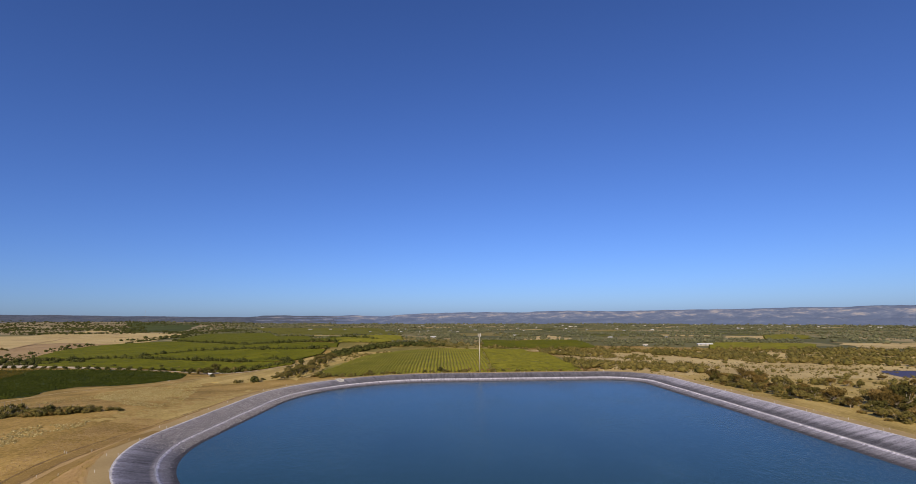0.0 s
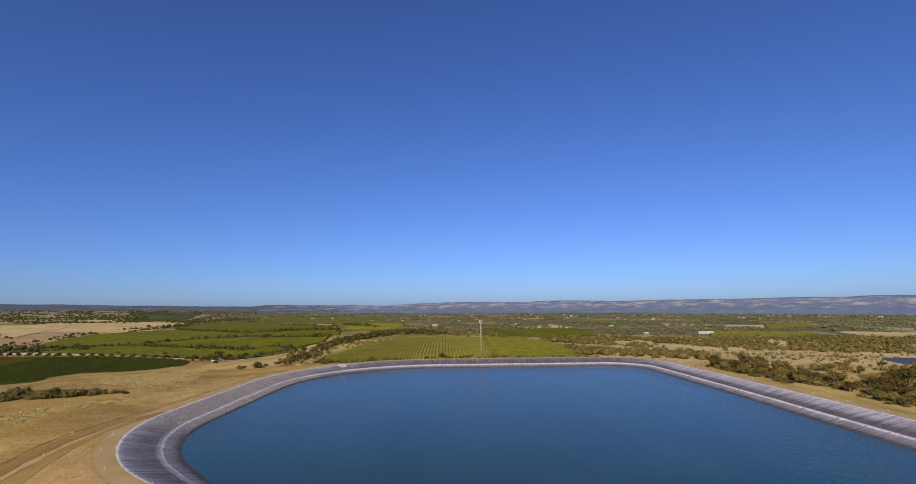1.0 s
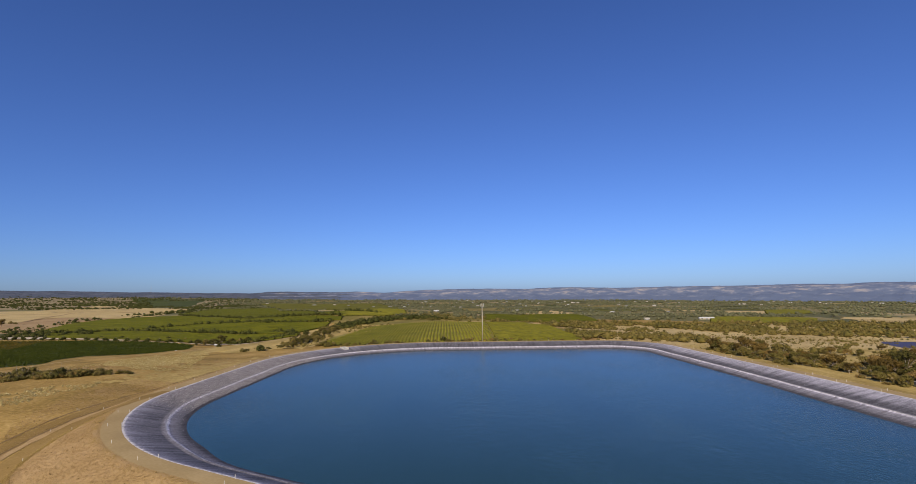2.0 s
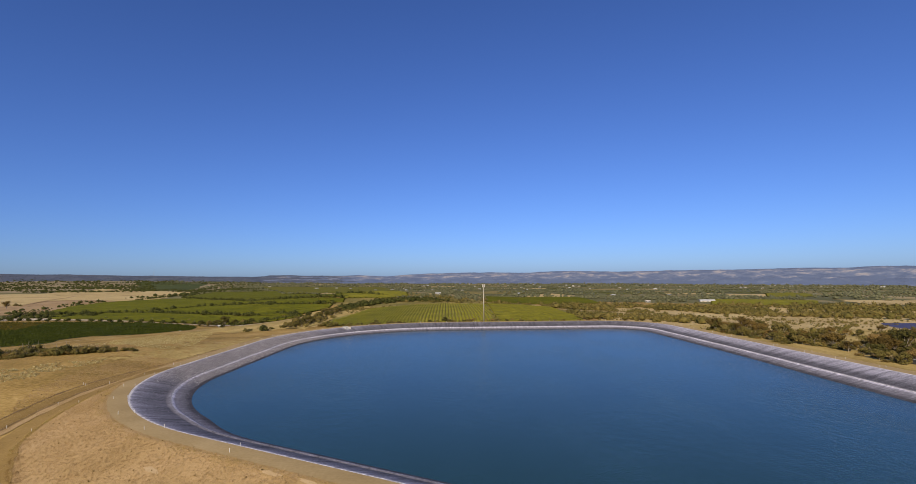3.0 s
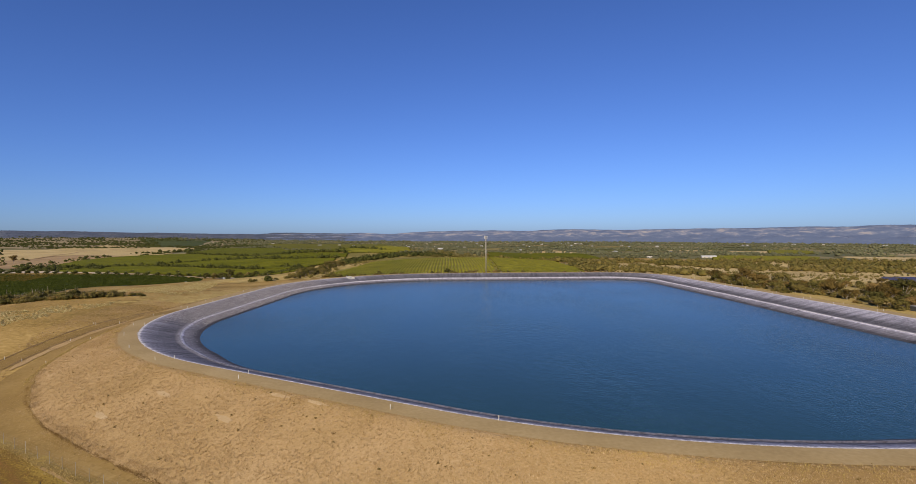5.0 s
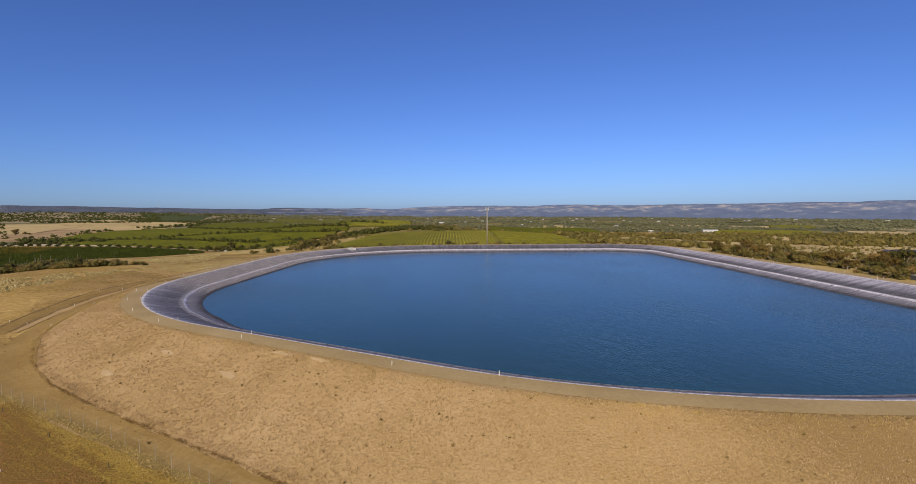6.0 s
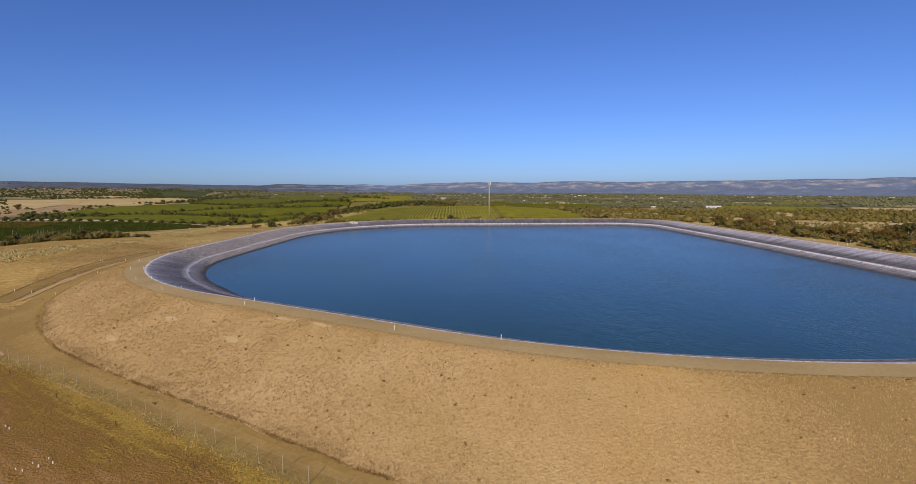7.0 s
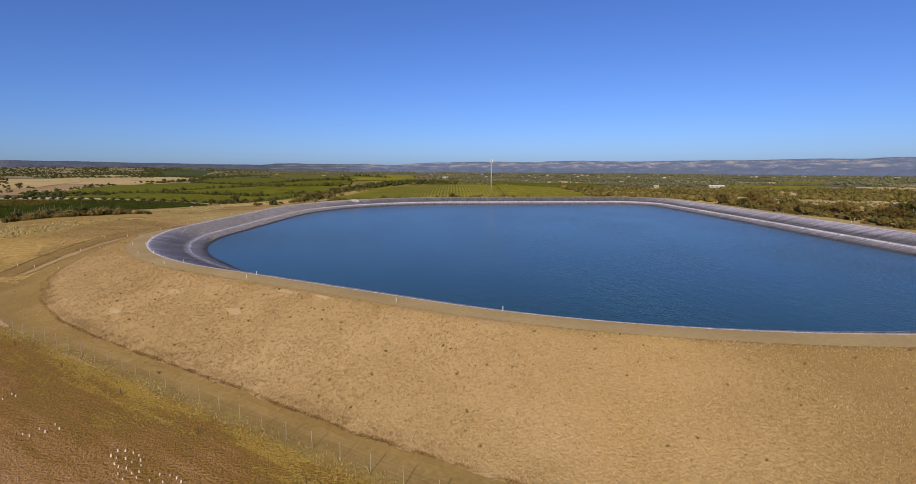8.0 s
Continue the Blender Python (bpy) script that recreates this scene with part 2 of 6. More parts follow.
def field_material(name, stops, bump=0.0, by_island=0.0):
    """Cover of the field by the fence: green-yellow weeds near the wire, then rusty, then bare brown stubble, in drifts along the drill lines."""
    m = material(name, stops, 0.07, fine=2.6, mix=0.55, bump=bump, bump_scale=4.0, detail=9, by_island=by_island)
    n, link = m.node_tree.nodes, m.node_tree.links.new
    ramp = next(x for x in n if x.type == "VALTORGB")
    old = ramp.inputs["Fac"].links[0].from_socket
    geo = next(x for x in n if x.type == "NEW_GEOMETRY")
    dot = n.new("ShaderNodeVectorMath")
    dot.operation = "DOT_PRODUCT"
    dot.inputs[1].default_value = (-0.489, -0.872, 0)
    link(geo.outputs["Position"], dot.inputs[0])
    reach = n.new("ShaderNodeMath")
    reach.operation = "MULTIPLY_ADD"
    link(dot.outputs["Value"], reach.inputs[0])
    reach.inputs[1].default_value, reach.inputs[2].default_value = 1 / 24, 31.8 / 24 - 1.22
    turn, drill, lanes = n.new("ShaderNodeMapping"), n.new("ShaderNodeMapping"), n.new("ShaderNodeTexNoise")
    turn.inputs["Rotation"].default_value, drill.inputs["Scale"].default_value = (0, 0, 0.51), (0.10, 0.75, 1)
    lanes.inputs["Scale"].default_value, lanes.inputs["Detail"].default_value = 1.0, 5.0
    link(geo.outputs["Position"], turn.inputs["Vector"])
    link(turn.outputs["Vector"], drill.inputs["Vector"])
    link(drill.outputs["Vector"], lanes.inputs["Vector"])
    a, b = n.new("ShaderNodeMath"), n.new("ShaderNodeMath")
    a.operation, b.operation = "MULTIPLY_ADD", "MULTIPLY_ADD"
    link(old, a.inputs[0])
    a.inputs[1].default_value = 1.55
    link(reach.outputs[0], a.inputs[2])
    link(lanes.outputs["Fac"], b.inputs[0])
    b.inputs[1].default_value = 1.0
    link(a.outputs[0], b.inputs[2])
    link(b.outputs[0], ramp.inputs["Fac"])
    return m


COVER = [(0.0, (0.370, 0.248, 0.052)), (0.10, (0.312, 0.203, 0.043)), (0.24, (0.225, 0.138, 0.032)), (0.40, (0.252, 0.140, 0.038)), (0.56, (0.312, 0.180, 0.060)), (0.80, (0.345, 0.200, 0.086)), (1.0, (0.400, 0.242, 0.116))]
FIELD = field_material("field_by_the_fence", COVER, bump=0.26)


def plain_material():
    """The patchwork of paddocks, vines and orchards on the far plain."""
    m = material("patchwork_plain", [(0.28, (0.108, 0.108, 0.040)), (0.46, (0.150, 0.140, 0.052)), (0.58, (0.195, 0.170, 0.066)), (0.70, (0.300, 0.240, 0.108)), (0.82, (0.470, 0.360, 0.190))], 0.004, fine=0.06, mix=0.35)
    n, link = m.node_tree.nodes, m.node_tree.links.new
    ramp = next(x for x in n if x.type == "VALTORGB")
    old = ramp.inputs["Fac"].links[0].from_socket
    geo = next(x for x in n if x.type == "NEW_GEOMETRY")
    place = n.new("ShaderNodeMapping")
    place.inputs["Scale"].default_value, place.inputs["Rotation"].default_value = (0.0042, 0.0024, 0), (0, 0, 0.4)
    link(geo.outputs["Position"], place.inputs["Vector"])
    cells = n.new("ShaderNodeTexVoronoi")
    cells.distance = "CHEBYCHEV"
    cells.inputs["Scale"].default_value = 1.0
    link(place.outputs["Vector"], cells.inputs["Vector"])
    split = n.new("ShaderNodeSeparateColor")
    link(cells.outputs["Color"], split.inputs["Color"])
    mix = n.new("ShaderNodeMix")
    mix.inputs["Factor"].default_value = 0.45
    link(old, mix.inputs["A"])
    link(split.outputs["Red"], mix.inputs["B"])
    link(mix.outputs["Result"], ramp.inputs["Fac"])
    return m


PLAIN = plain_material()


def water_material():
    m = bpy.data.materials.new("reservoir_water")
    m.use_nodes = True
    n, link = m.node_tree.nodes, m.node_tree.links.new
    bsdf = n["Principled BSDF"]
    bsdf.inputs["Base Color"].default_value = (0.016, 0.050, 0.043, 1)
    bsdf.inputs["Roughness"].default_value, bsdf.inputs["IOR"].default_value = 0.2, 1.333
    geo = n.new("ShaderNodeNewGeometry")
    place = n.new("ShaderNodeMapping")
    place.inputs["Rotation"].default_value, place.inputs["Scale"].default_value = (0, 0, 0.5), (1.0, 0.55, 1)
    link(geo.outputs["Position"], place.inputs["Vector"])
    heights = []
    for size, det in ((3.1, 5.0), (0.6, 3.0)):
        tex = n.new("ShaderNodeTexNoise")
        tex.inputs["Scale"].default_value, tex.inputs["Detail"].default_value = size, det
        link(place.outputs["Vector"], tex.inputs["Vector"])
        heights.append(tex.outputs["Fac"])
    both = n.new("ShaderNodeMath")
    both.operation = "MULTIPLY_ADD"
    link(heights[1], both.inputs[0])
    both.inputs[1].default_value = 1.2
    link(heights[0], both.inputs[2])
    b = n.new("ShaderNodeBump")
    gusts, lull = n.new("ShaderNodeTexNoise"), n.new("ShaderNodeMapRange")
    gusts.inputs["Scale"].default_value, gusts.inputs["Detail"].default_value = 0.03, 5.0
    link(place.outputs["Vector"], gusts.inputs["Vector"])
    lull.inputs["From Min"].default_value, lull.inputs["From Max"].default_value = 0.35, 0.65
    lull.inputs["To Min"].default_value, lull.inputs["To Max"].default_value = 0.014, 0.085
    link(gusts.outputs["Fac"], lull.inputs["Value"])
    link(lull.outputs["Result"], b.inputs["Distance"])
    b.inputs["Strength"].default_value = 1.0
    link(both.outputs[0], b.inputs["Height"])
    link(b.outputs["Normal"], bsdf.inputs["Normal"])
    return m


WATER = water_material()
VINE = material("vine_leaves", [(0.28, (0.122, 0.128, 0.011)), (0.5, (0.226, 0.213, 0.015)), (0.72, (0.354, 0.302, 0.032))], 0.05, fine=1.5, mix=0.5, rough=0.8)
VINE_FAR = material("vineyard_green", [(0.28, (0.056, 0.064, 0.005)), (0.5, (0.082, 0.086, 0.007)), (0.72, (0.114, 0.110, 0.011))], 0.02, fine=0.35, mix=0.45, rough=0.85)
VINE_SOIL = material("vineyard_soil", [(0.3, (0.135, 0.125, 0.026)), (0.5, (0.215, 0.186, 0.042)), (0.7, (0.300, 0.250, 0.066))], 0.04, fine=0.8, mix=0.4, bump=0.05)
ORCHARD = material("dark_orchard_leaves", [(0.28, (0.018, 0.026, 0.004)), (0.5, (0.045, 0.058, 0.005)), (0.72, (0.084, 0.091, 0.010))], 0.06, fine=0.9, mix=0.5, rough=0.75)
VINE_RUST = material("rusty_orchard_leaves", [(0.28, (0.060, 0.050, 0.008)), (0.5, (0.120, 0.088, 0.014)), (0.72, (0.200, 0.136, 0.026))], 0.06, fine=0.9, mix=0.5, rough=0.75)
GUM = material("gum_leaves", [(0.25, (0.049, 0.047, 0.011)), (0.5, (0.112, 0.094, 0.024)), (0.75, (0.187, 0.145, 0.044))], 0.25, fine=1.4, mix=0.35, rough=0.75, spread=0.45)
GUM_BROWN = material("rusty_gum_leaves", [(0.25, (0.063, 0.043, 0.011)), (0.5, (0.137, 0.092, 0.024)), (0.75, (0.218, 0.143, 0.047))], 0.25, fine=1.4, mix=0.35, rough=0.75, spread=0.45)
SCRUB = material("scrub_leaves", [(0.25, (0.063, 0.056, 0.015)), (0.45, (0.115, 0.098, 0.026)), (0.6, (0.171, 0.130, 0.038)), (0.8, (0.241, 0.167, 0.058))], 0.018, fine=0.5, mix=0.35, rough=0.85, by_island=0.15)
BARK = material("pale_gum_bark", [(0.3, (0.16, 0.125, 0.095)), (0.6, (0.34, 0.29, 0.235)), (0.8, (0.48, 0.43, 0.37))], 0.8, fine=4, rough=0.85)
DRY_TUFT = material("dry_grass_blades", [(0.25, (0.245, 0.165, 0.068)), (0.5, (0.400, 0.272, 0.130)), (0.75, (0.519, 0.386, 0.218))], 0.09, fine=0.8, mix=0.4, rough=0.8, by_island=0.4)
GREEN_TUFT = material("green_weed", [(0.3, (0.112, 0.078, 0.024)), (0.7, (0.240, 0.152, 0.050))], 0.5, rough=0.8, by_island=0.4)
BROWN_TUFT = field_material("field_stubble_blades", [(p, tuple(min(0.7, 1.18 * c) for c in col)) for p, col in COVER], by_island=0.3)
PALE_PLANT = material("pale_dry_plants", [(0.25, (0.224, 0.177, 0.067)), (0.5, (0.401, 0.321, 0.133)), (0.75, (0.590, 0.496, 0.259))], 0.3, fine=1.5, mix=0.4, by_island=0.5)
STONE = material("loose_stone", [(0.2, (0.097, 0.087, 0.097)), (0.5, (0.223, 0.208, 0.223)), (0.8, (0.425, 0.406, 0.416))], 0.3, fine=2.0, mix=0.3, by_island=0.55, bump=0.02, bump_scale=9)
VINE_FLOOR = material("vineyard_floor", [(0.3, (0.062, 0.064, 0.012)), (0.5, (0.092, 0.090, 0.018)), (0.7, (0.130, 0.118, 0.028))], 0.02, fine=0.5, mix=0.4)
DARK_CROP = material("dark_irrigated_crop", [(0.3, (0.044, 0.057, 0.011)), (0.5, (0.067, 0.080, 0.016)), (0.7, (0.097, 0.104, 0.022))], 0.01, fine=0.12, mix=0.4, stretch=(0.5, 1.5, 1))
SCRUB_LAND = material("grazed_scrub_land", [(0.3, (0.190, 0.150, 0.074)), (0.5, (0.280, 0.222, 0.116)), (0.7, (0.380, 0.305, 0.170))], 0.006, fine=0.05, mix=0.4, detail=8)
BROWN_SLOPE = material("brown_grazed_slope", [(0.3, (0.235, 0.152, 0.070)), (0.45, (0.345, 0.230, 0.108)), (0.58, (0.430, 0.298, 0.145)), (0.72, (0.510, 0.372, 0.195))], 0.012, fine=0.22, mix=0.45, detail=9)
PASTURE = material("pale_pasture", [(0.30, (0.270, 0.195, 0.075)), (0.43, (0.430, 0.315, 0.130)), (0.54, (0.530, 0.400, 0.175)), (0.70, (0.640, 0.510, 0.250))], 0.014, fine=0.35, mix=0.5, detail=9)
RUT = material("dark_rut_soil", [(0.3, (0.165, 0.105, 0.044)), (0.7, (0.270, 0.182, 0.082))], 0.3, fine=2.0, mix=0.5, bump=0.05)
VERGE = material("weedy_verge", [(0.3, (0.163, 0.116, 0.038)), (0.5, (0.263, 0.182, 0.059)), (0.7, (0.375, 0.264, 0.070))], 0.2, fine=2.2, mix=0.5, bump=0.1)
TIN_WHITE = material("white_tin_roof", [(0.3, (0.470, 0.470, 0.455)), (0.7, (0.620, 0.620, 0.600))], 0.4, rough=0.45, spread=0.3)
TIN_GREY = material("grey_tin_roof", [(0.3, (0.225, 0.225, 0.225)), (0.7, (0.345, 0.338, 0.323))], 0.4, rough=0.5, spread=0.5)
WALL = material("plastered_wall", [(0.3, (0.42, 0.37, 0.30)), (0.7, (0.58, 0.53, 0.45))], 0.4, rough=0.85, spread=0.4)
GLASS_DARK = material("dark_window_glass", [(0.3, (0.02, 0.022, 0.025)), (0.7, (0.04, 0.042, 0.045))], 1.0, rough=0.1)
PANEL = material("solar_cells", [(0.3, (0.040, 0.044, 0.095)), (0.7, (0.062, 0.066, 0.125))], 0.5, fine=3.0, rough=0.3)
DARK_STEEL = material("dark_grey_steel", [(0.3, (0.045, 0.048, 0.055)), (0.7, (0.075, 0.078, 0.085))], 0.8, fine=5, rough=0.6, metal=0.2)
TIMBER = material("weathered_timber", [(0.3, (0.06, 0.045, 0.03)), (0.7, (0.13, 0.10, 0.07))], 1.5, fine=8, rough=0.9)
GUARD = material("white_plastic_guard", [(0.3, (0.660, 0.564, 0.437)), (0.7, (0.820, 0.733, 0.605))], 1.5, rough=0.6, spread=0.4)
GOLD_TUFT = material("golden_grass_blades", [(0.25, (0.245, 0.166, 0.049)), (0.5, (0.395, 0.281, 0.096)), (0.75, (0.512, 0.389, 0.165))], 0.12, fine=0.9, mix=0.4, rough=0.8, by_island=0.4)
RIM_TUFT = material("rusty_edge_grass", [(0.25, (0.126, 0.072, 0.024)), (0.5, (0.216, 0.128, 0.040)), (0.75, (0.324, 0.204, 0.068))], 0.4, fine=1.5, mix=0.4, rough=0.8, by_island=0.4)
VERGE_WEED = material("grey_brown_weeds", [(0.3, (0.150, 0.110, 0.062)), (0.7, (0.260, 0.195, 0.115))], 0.5, rough=0.85, by_island=0.4)
# leaf colour greyed and blued to paint in the haze over the hills
HILL_TREE = material("hazed_hill_woods", [(0.3, (0.126, 0.149, 0.195)), (0.7, (0.181, 0.201, 0.242))], 0.004, fine=0.05, mix=0.5, rough=0.9, by_island=0.2)
DARK_LEAF = material("dark_olive_leaves", [(0.3, (0.029, 0.034, 0.007)), (0.5, (0.054, 0.058, 0.013)), (0.75, (0.090, 0.090, 0.022))], 0.05, fine=0.8, mix=0.4, rough=0.8, by_island=0.3)
OLIVE_GRASS = material("olive_straw_grass", [(0.3, (0.122, 0.108, 0.026)), (0.45, (0.190, 0.158, 0.042)), (0.58, (0.290, 0.222, 0.070)), (0.72, (0.410, 0.305, 0.112))], 0.022, fine=0.5, mix=0.4, bump=0.1, bump_scale=1.2, detail=8)
SIDE_GRASS = material("tan_side_grass", [(0.30, (0.217, 0.155, 0.043)), (0.43, (0.355, 0.257, 0.080)), (0.56, (0.481, 0.353, 0.122)), (0.70, (0.595, 0.449, 0.181))], 0.05, fine=0.9, mix=0.45, bump=0.12, bump_scale=1.5, stretch=(1.6, 0.6, 1), detail=9)
# olive leaves of the far plain, a little distance haze painted into the colour
FAR_LEAF = material("hazed_olive_leaves", [(0.3, (0.077, 0.082, 0.041)), (0.5, (0.116, 0.117, 0.061)), (0.75, (0.168, 0.157, 0.084))], 0.008, fine=0.2, mix=0.4, rough=0.85, by_island=0.25)
VINE_PALE = material("pale_vineyard_green", [(0.28, (0.116, 0.114, 0.013)), (0.5, (0.145, 0.137, 0.016)), (0.72, (0.178, 0.160, 0.023))], 0.02, fine=0.7, mix=0.6, rough=0.85)
BARE = material("bare_tan_soil", [(0.3, (0.400, 0.286, 0.144)), (0.5, (0.462, 0.335, 0.180)), (0.7, (0.515, 0.384, 0.222))], 0.4, fine=3.0, mix=0.4)
PALE_ROAD = material("pale_chalky_earth", [(0.3, (0.480, 0.390, 0.270)), (0.5, (0.600, 0.500, 0.370)), (0.7, (0.700, 0.600, 0.460))], 0.05, fine=0.5, mix=0.4)
LANE = material("dusty_wheel_lane", [(0.3, (0.236, 0.152, 0.048)), (0.5, (0.298, 0.198, 0.067)), (0.7, (0.362, 0.246, 0.092))], 0.25, fine=1.8, mix=0.5, bump=0.03)


# ---- builders ----
def mesh_of(name, verts, faces, mats, slots=None, flat=False, upward=False):
    faces = np.asarray(faces, int) if not isinstance(faces, list) else faces
    if upward:
        v, f = np.asarray(verts, float), np.asarray(faces)
        turn = np.cross(v[f[:, 1]] - v[f[:, 0]], v[f[:, 2]] - v[f[:, 0]])[:, 2].sum()
        faces = f[:, ::-1] if turn < 0 else f
    me = bpy.data.meshes.new(name)
    me.from_pydata([tuple(map(float, v)) for v in verts], [], [tuple(map(int, f)) for f in faces])
    for m in mats if isinstance(mats, (list, tuple)) else [mats]:
        me.materials.append(m)
    if slots is not None:
        me.polygons.foreach_set("material_index", np.asarray(slots, np.int32))
    me.polygons.foreach_set("use_smooth", np.full(len(me.polygons), not flat))
    me.update()
    return me


def part(name, me, parent, label="", at=None):
    """One mesh as a part under a thing or under a part."""
    ob = new(name, me)
    ob.parent = parent
    if at is not None:
        ob.matrix_basis = at
    return tagged(ob, label)


def grid_faces(rows, cols, closed=False):
    """Quads of a grid of rows x cols points; closed: the columns run round."""
    a, b = np.meshgrid(np.arange(rows - 1), np.arange(cols if closed else cols - 1), indexing="ij")
    c = (b + 1) % cols
    return np.stack([a * cols + b, a * cols + c, (a + 1) * cols + c, (a + 1) * cols + b], -1).reshape(-1, 4)


def box(bm, x0, y0, z0, x1, y1, z1, bevel=0.0):
    made = bmesh.ops.create_cube(bm, size=1, matrix=Matrix.LocRotScale(((x0 + x1) / 2, (y0 + y1) / 2, (z0 + z1) / 2), None, (x1 - x0, y1 - y0, z1 - z0)))
    if bevel:
        edges = list({e for v in made["verts"] for e in v.link_edges})
        bmesh.ops.bevel(bm, geom=edges, offset=bevel, segments=1, affect="EDGES")


def tube(bm, a, b, r0, r1=None, sides=8):
    a, b = Vector(a), Vector(b)
    turn = (b - a).to_track_quat("Z", "Y").to_matrix().to_4x4()
    bmesh.ops.create_cone(bm, cap_ends=True, segments=sides, radius1=r0, radius2=r0 if r1 is None else r1, depth=(b - a).length, matrix=Matrix.Translation((a + b) / 2) @ turn)


def baked(name, bm, mat, smooth_faces=False):
    me = bpy.data.meshes.new(name)
    bm.to_mesh(me)
    bm.free()
    me.materials.append(mat)
    me.polygons.foreach_set("use_smooth", np.full(len(me.polygons), smooth_faces))
    return me


# ---- the land ----
def spread_lines(lo, hi, dense_lo, dense_hi, step, grow=1.09):
    mid = list(np.arange(dense_lo, dense_hi + step, step))
    up, down, s = [mid[-1]], [mid[0]], step
    while up[-1] < hi:
        s *= grow
        up.append(up[-1] + s)
    s = step
    while down[-1] > lo:
        s *= grow
        down.append(down[-1] - s)
    return np.array(down[:0:-1] + mid + up[1:])


gx, gy = spread_lines(-4900, 4900, -260, 260, 4.0, 1.045), spread_lines(-3000, 4600, -40, 420, 4.0, 1.045)
GX, GY = np.meshgrid(gx, gy, indexing="ij")
GS = crest_distance(GX, GY)
GZ = height(GX, GY, GS) - 0.7 * smooth(43, 37, GS) - 2.0 * smooth(30, 10, GS) - 6 * smooth(8, -10, GS)
faces = grid_faces(len(gx), len(gy))[:, ::-1]
keep = GS.ravel()[faces].max(1) > -5
far_slot = (np.hypot(GX - 15, GY - 200).ravel()[faces[keep][:, 0]] > 640).astype(int)
ground = tagged(new("ground", mesh_of("ground", np.stack([GX, GY, GZ], -1).reshape(-1, 3), faces[keep], [GROUND, PLAIN], far_slot)),
                "dry straw-coloured paddocks and bare earth, the open country", "ground", kind="structure")


def ring_strip(name, offsets, mats, slot_of, lift=0.0, drop_last=0.0, rough_z=0.0, span=None):
    """A band that follows the crest line, from offset to offset."""
    idx = np.arange(len(CREST)) if span is None else np.arange(span[0], span[1]) % len(CREST)
    P, N = CREST[idx], CREST_OUT[idx]
    rows = []
    for k, s in enumerate(offsets):
        xy = P + N * (s * WIDTH[idx] if s < 0 else np.full(len(idx), s))[:, None]
        z = height(xy[:, 0], xy[:, 1], np.full(len(xy), s)) + lift
        if k == len(offsets) - 1:
            z = z - drop_last
        if -9.9 < s < -8.9:
            z = z + 0.22
        rows.append(np.c_[xy, z])
    f = grid_faces(len(offsets), len(idx), closed=span is None)
    per = len(f) // (len(offsets) - 1)
    slots = np.repeat([slot_of((a + b) / 2) for a, b in zip(offsets, offsets[1:])], per)
    me = mesh_of(name, np.concatenate(rows), f, mats, slots, upward=True)
    n = len(idx)
    lane = me.uv_layers.new(name="UVMap")
    loops = np.empty(len(me.loops), np.int32)
    me.loops.foreach_get("vertex_index", loops)
    lane.data.foreach_set("uv", np.stack([(loops % n) * 1.0, np.array(offsets, float)[loops // n]], 1).astype(np.float32).ravel())
    return me


lining_offsets = [-34, -20, -16, -14.5, -13.2, -12, -11, -10.5, -9.7, -9.2, -8.7, -8, -7, -6, -5, -4, -3, -2, -1.3, -0.7, 0.0, 0.35]
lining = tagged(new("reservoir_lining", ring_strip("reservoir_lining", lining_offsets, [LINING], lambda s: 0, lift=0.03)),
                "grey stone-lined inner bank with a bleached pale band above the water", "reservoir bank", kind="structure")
bank_offsets = [0.3, 1, 2, 3, 4, 5, 5.6, 6.4] + list(np.arange(8, 44, 1.5)) + [44.5]
embankment = tagged(new("embankment", ring_strip("embankment", bank_offsets, [SLOPE_GRASS], lambda s: 0, drop_last=0.9)),
                    "earth embankment under dry golden grass", "embankment", kind="structure")
me = embankment.data
me.materials.append(GROUND)
me.materials.append(SIDE_GRASS)
mid = np.array([p.center[:2] for p in me.polygons])
gap = crest_distance(mid[:, 0], mid[:, 1])
bank_z = -0.06 - (gap - 5.6) * 0.282
ragged = np.array([noise.noise((a / 4, b / 4, 0.7)) for a, b in mid])
me.polygons.foreach_set("material_index", np.where((mid[:, 0] < -60) & (mid[:, 1] < 105) & (gap > 30 + ragged * 3) |(mid[:, 0] < -96) & (natural(mid[:, 0], mid[:, 1]) > bank_z - 0.5 + ragged * 0.8) & (gap > np.where(mid[:, 1] > 190, 27 + ragged * 26, 0)), 1, np.where((mid[:, 0] > 118) & (gap > 5.3) | (mid[:, 0] < -96) & (mid[:, 1] > 190) & (natural(mid[:, 0], mid[:, 1]) > bank_z - 0.5), 2, 0)).astype(np.int32))
inner = CREST - CREST_OUT * (13.9 * WIDTH)[:, None]
water = tagged(new("water", mesh_of("water", np.c_[inner, np.full(len(inner), -3.6)], [tuple(range(len(inner)))], WATER, flat=True)),
               "dark blue reservoir water with small wind ripples", "water", kind="structure")
crest_road = tagged(new("crest_track", ring_strip("crest_track", [0.34, 1.2, 2.4, 3.6, 4.7], [CREST_TRACK], lambda s: 0, lift=0.05)),
                    "packed earth track along the crest of the bank", "track", kind="structure")


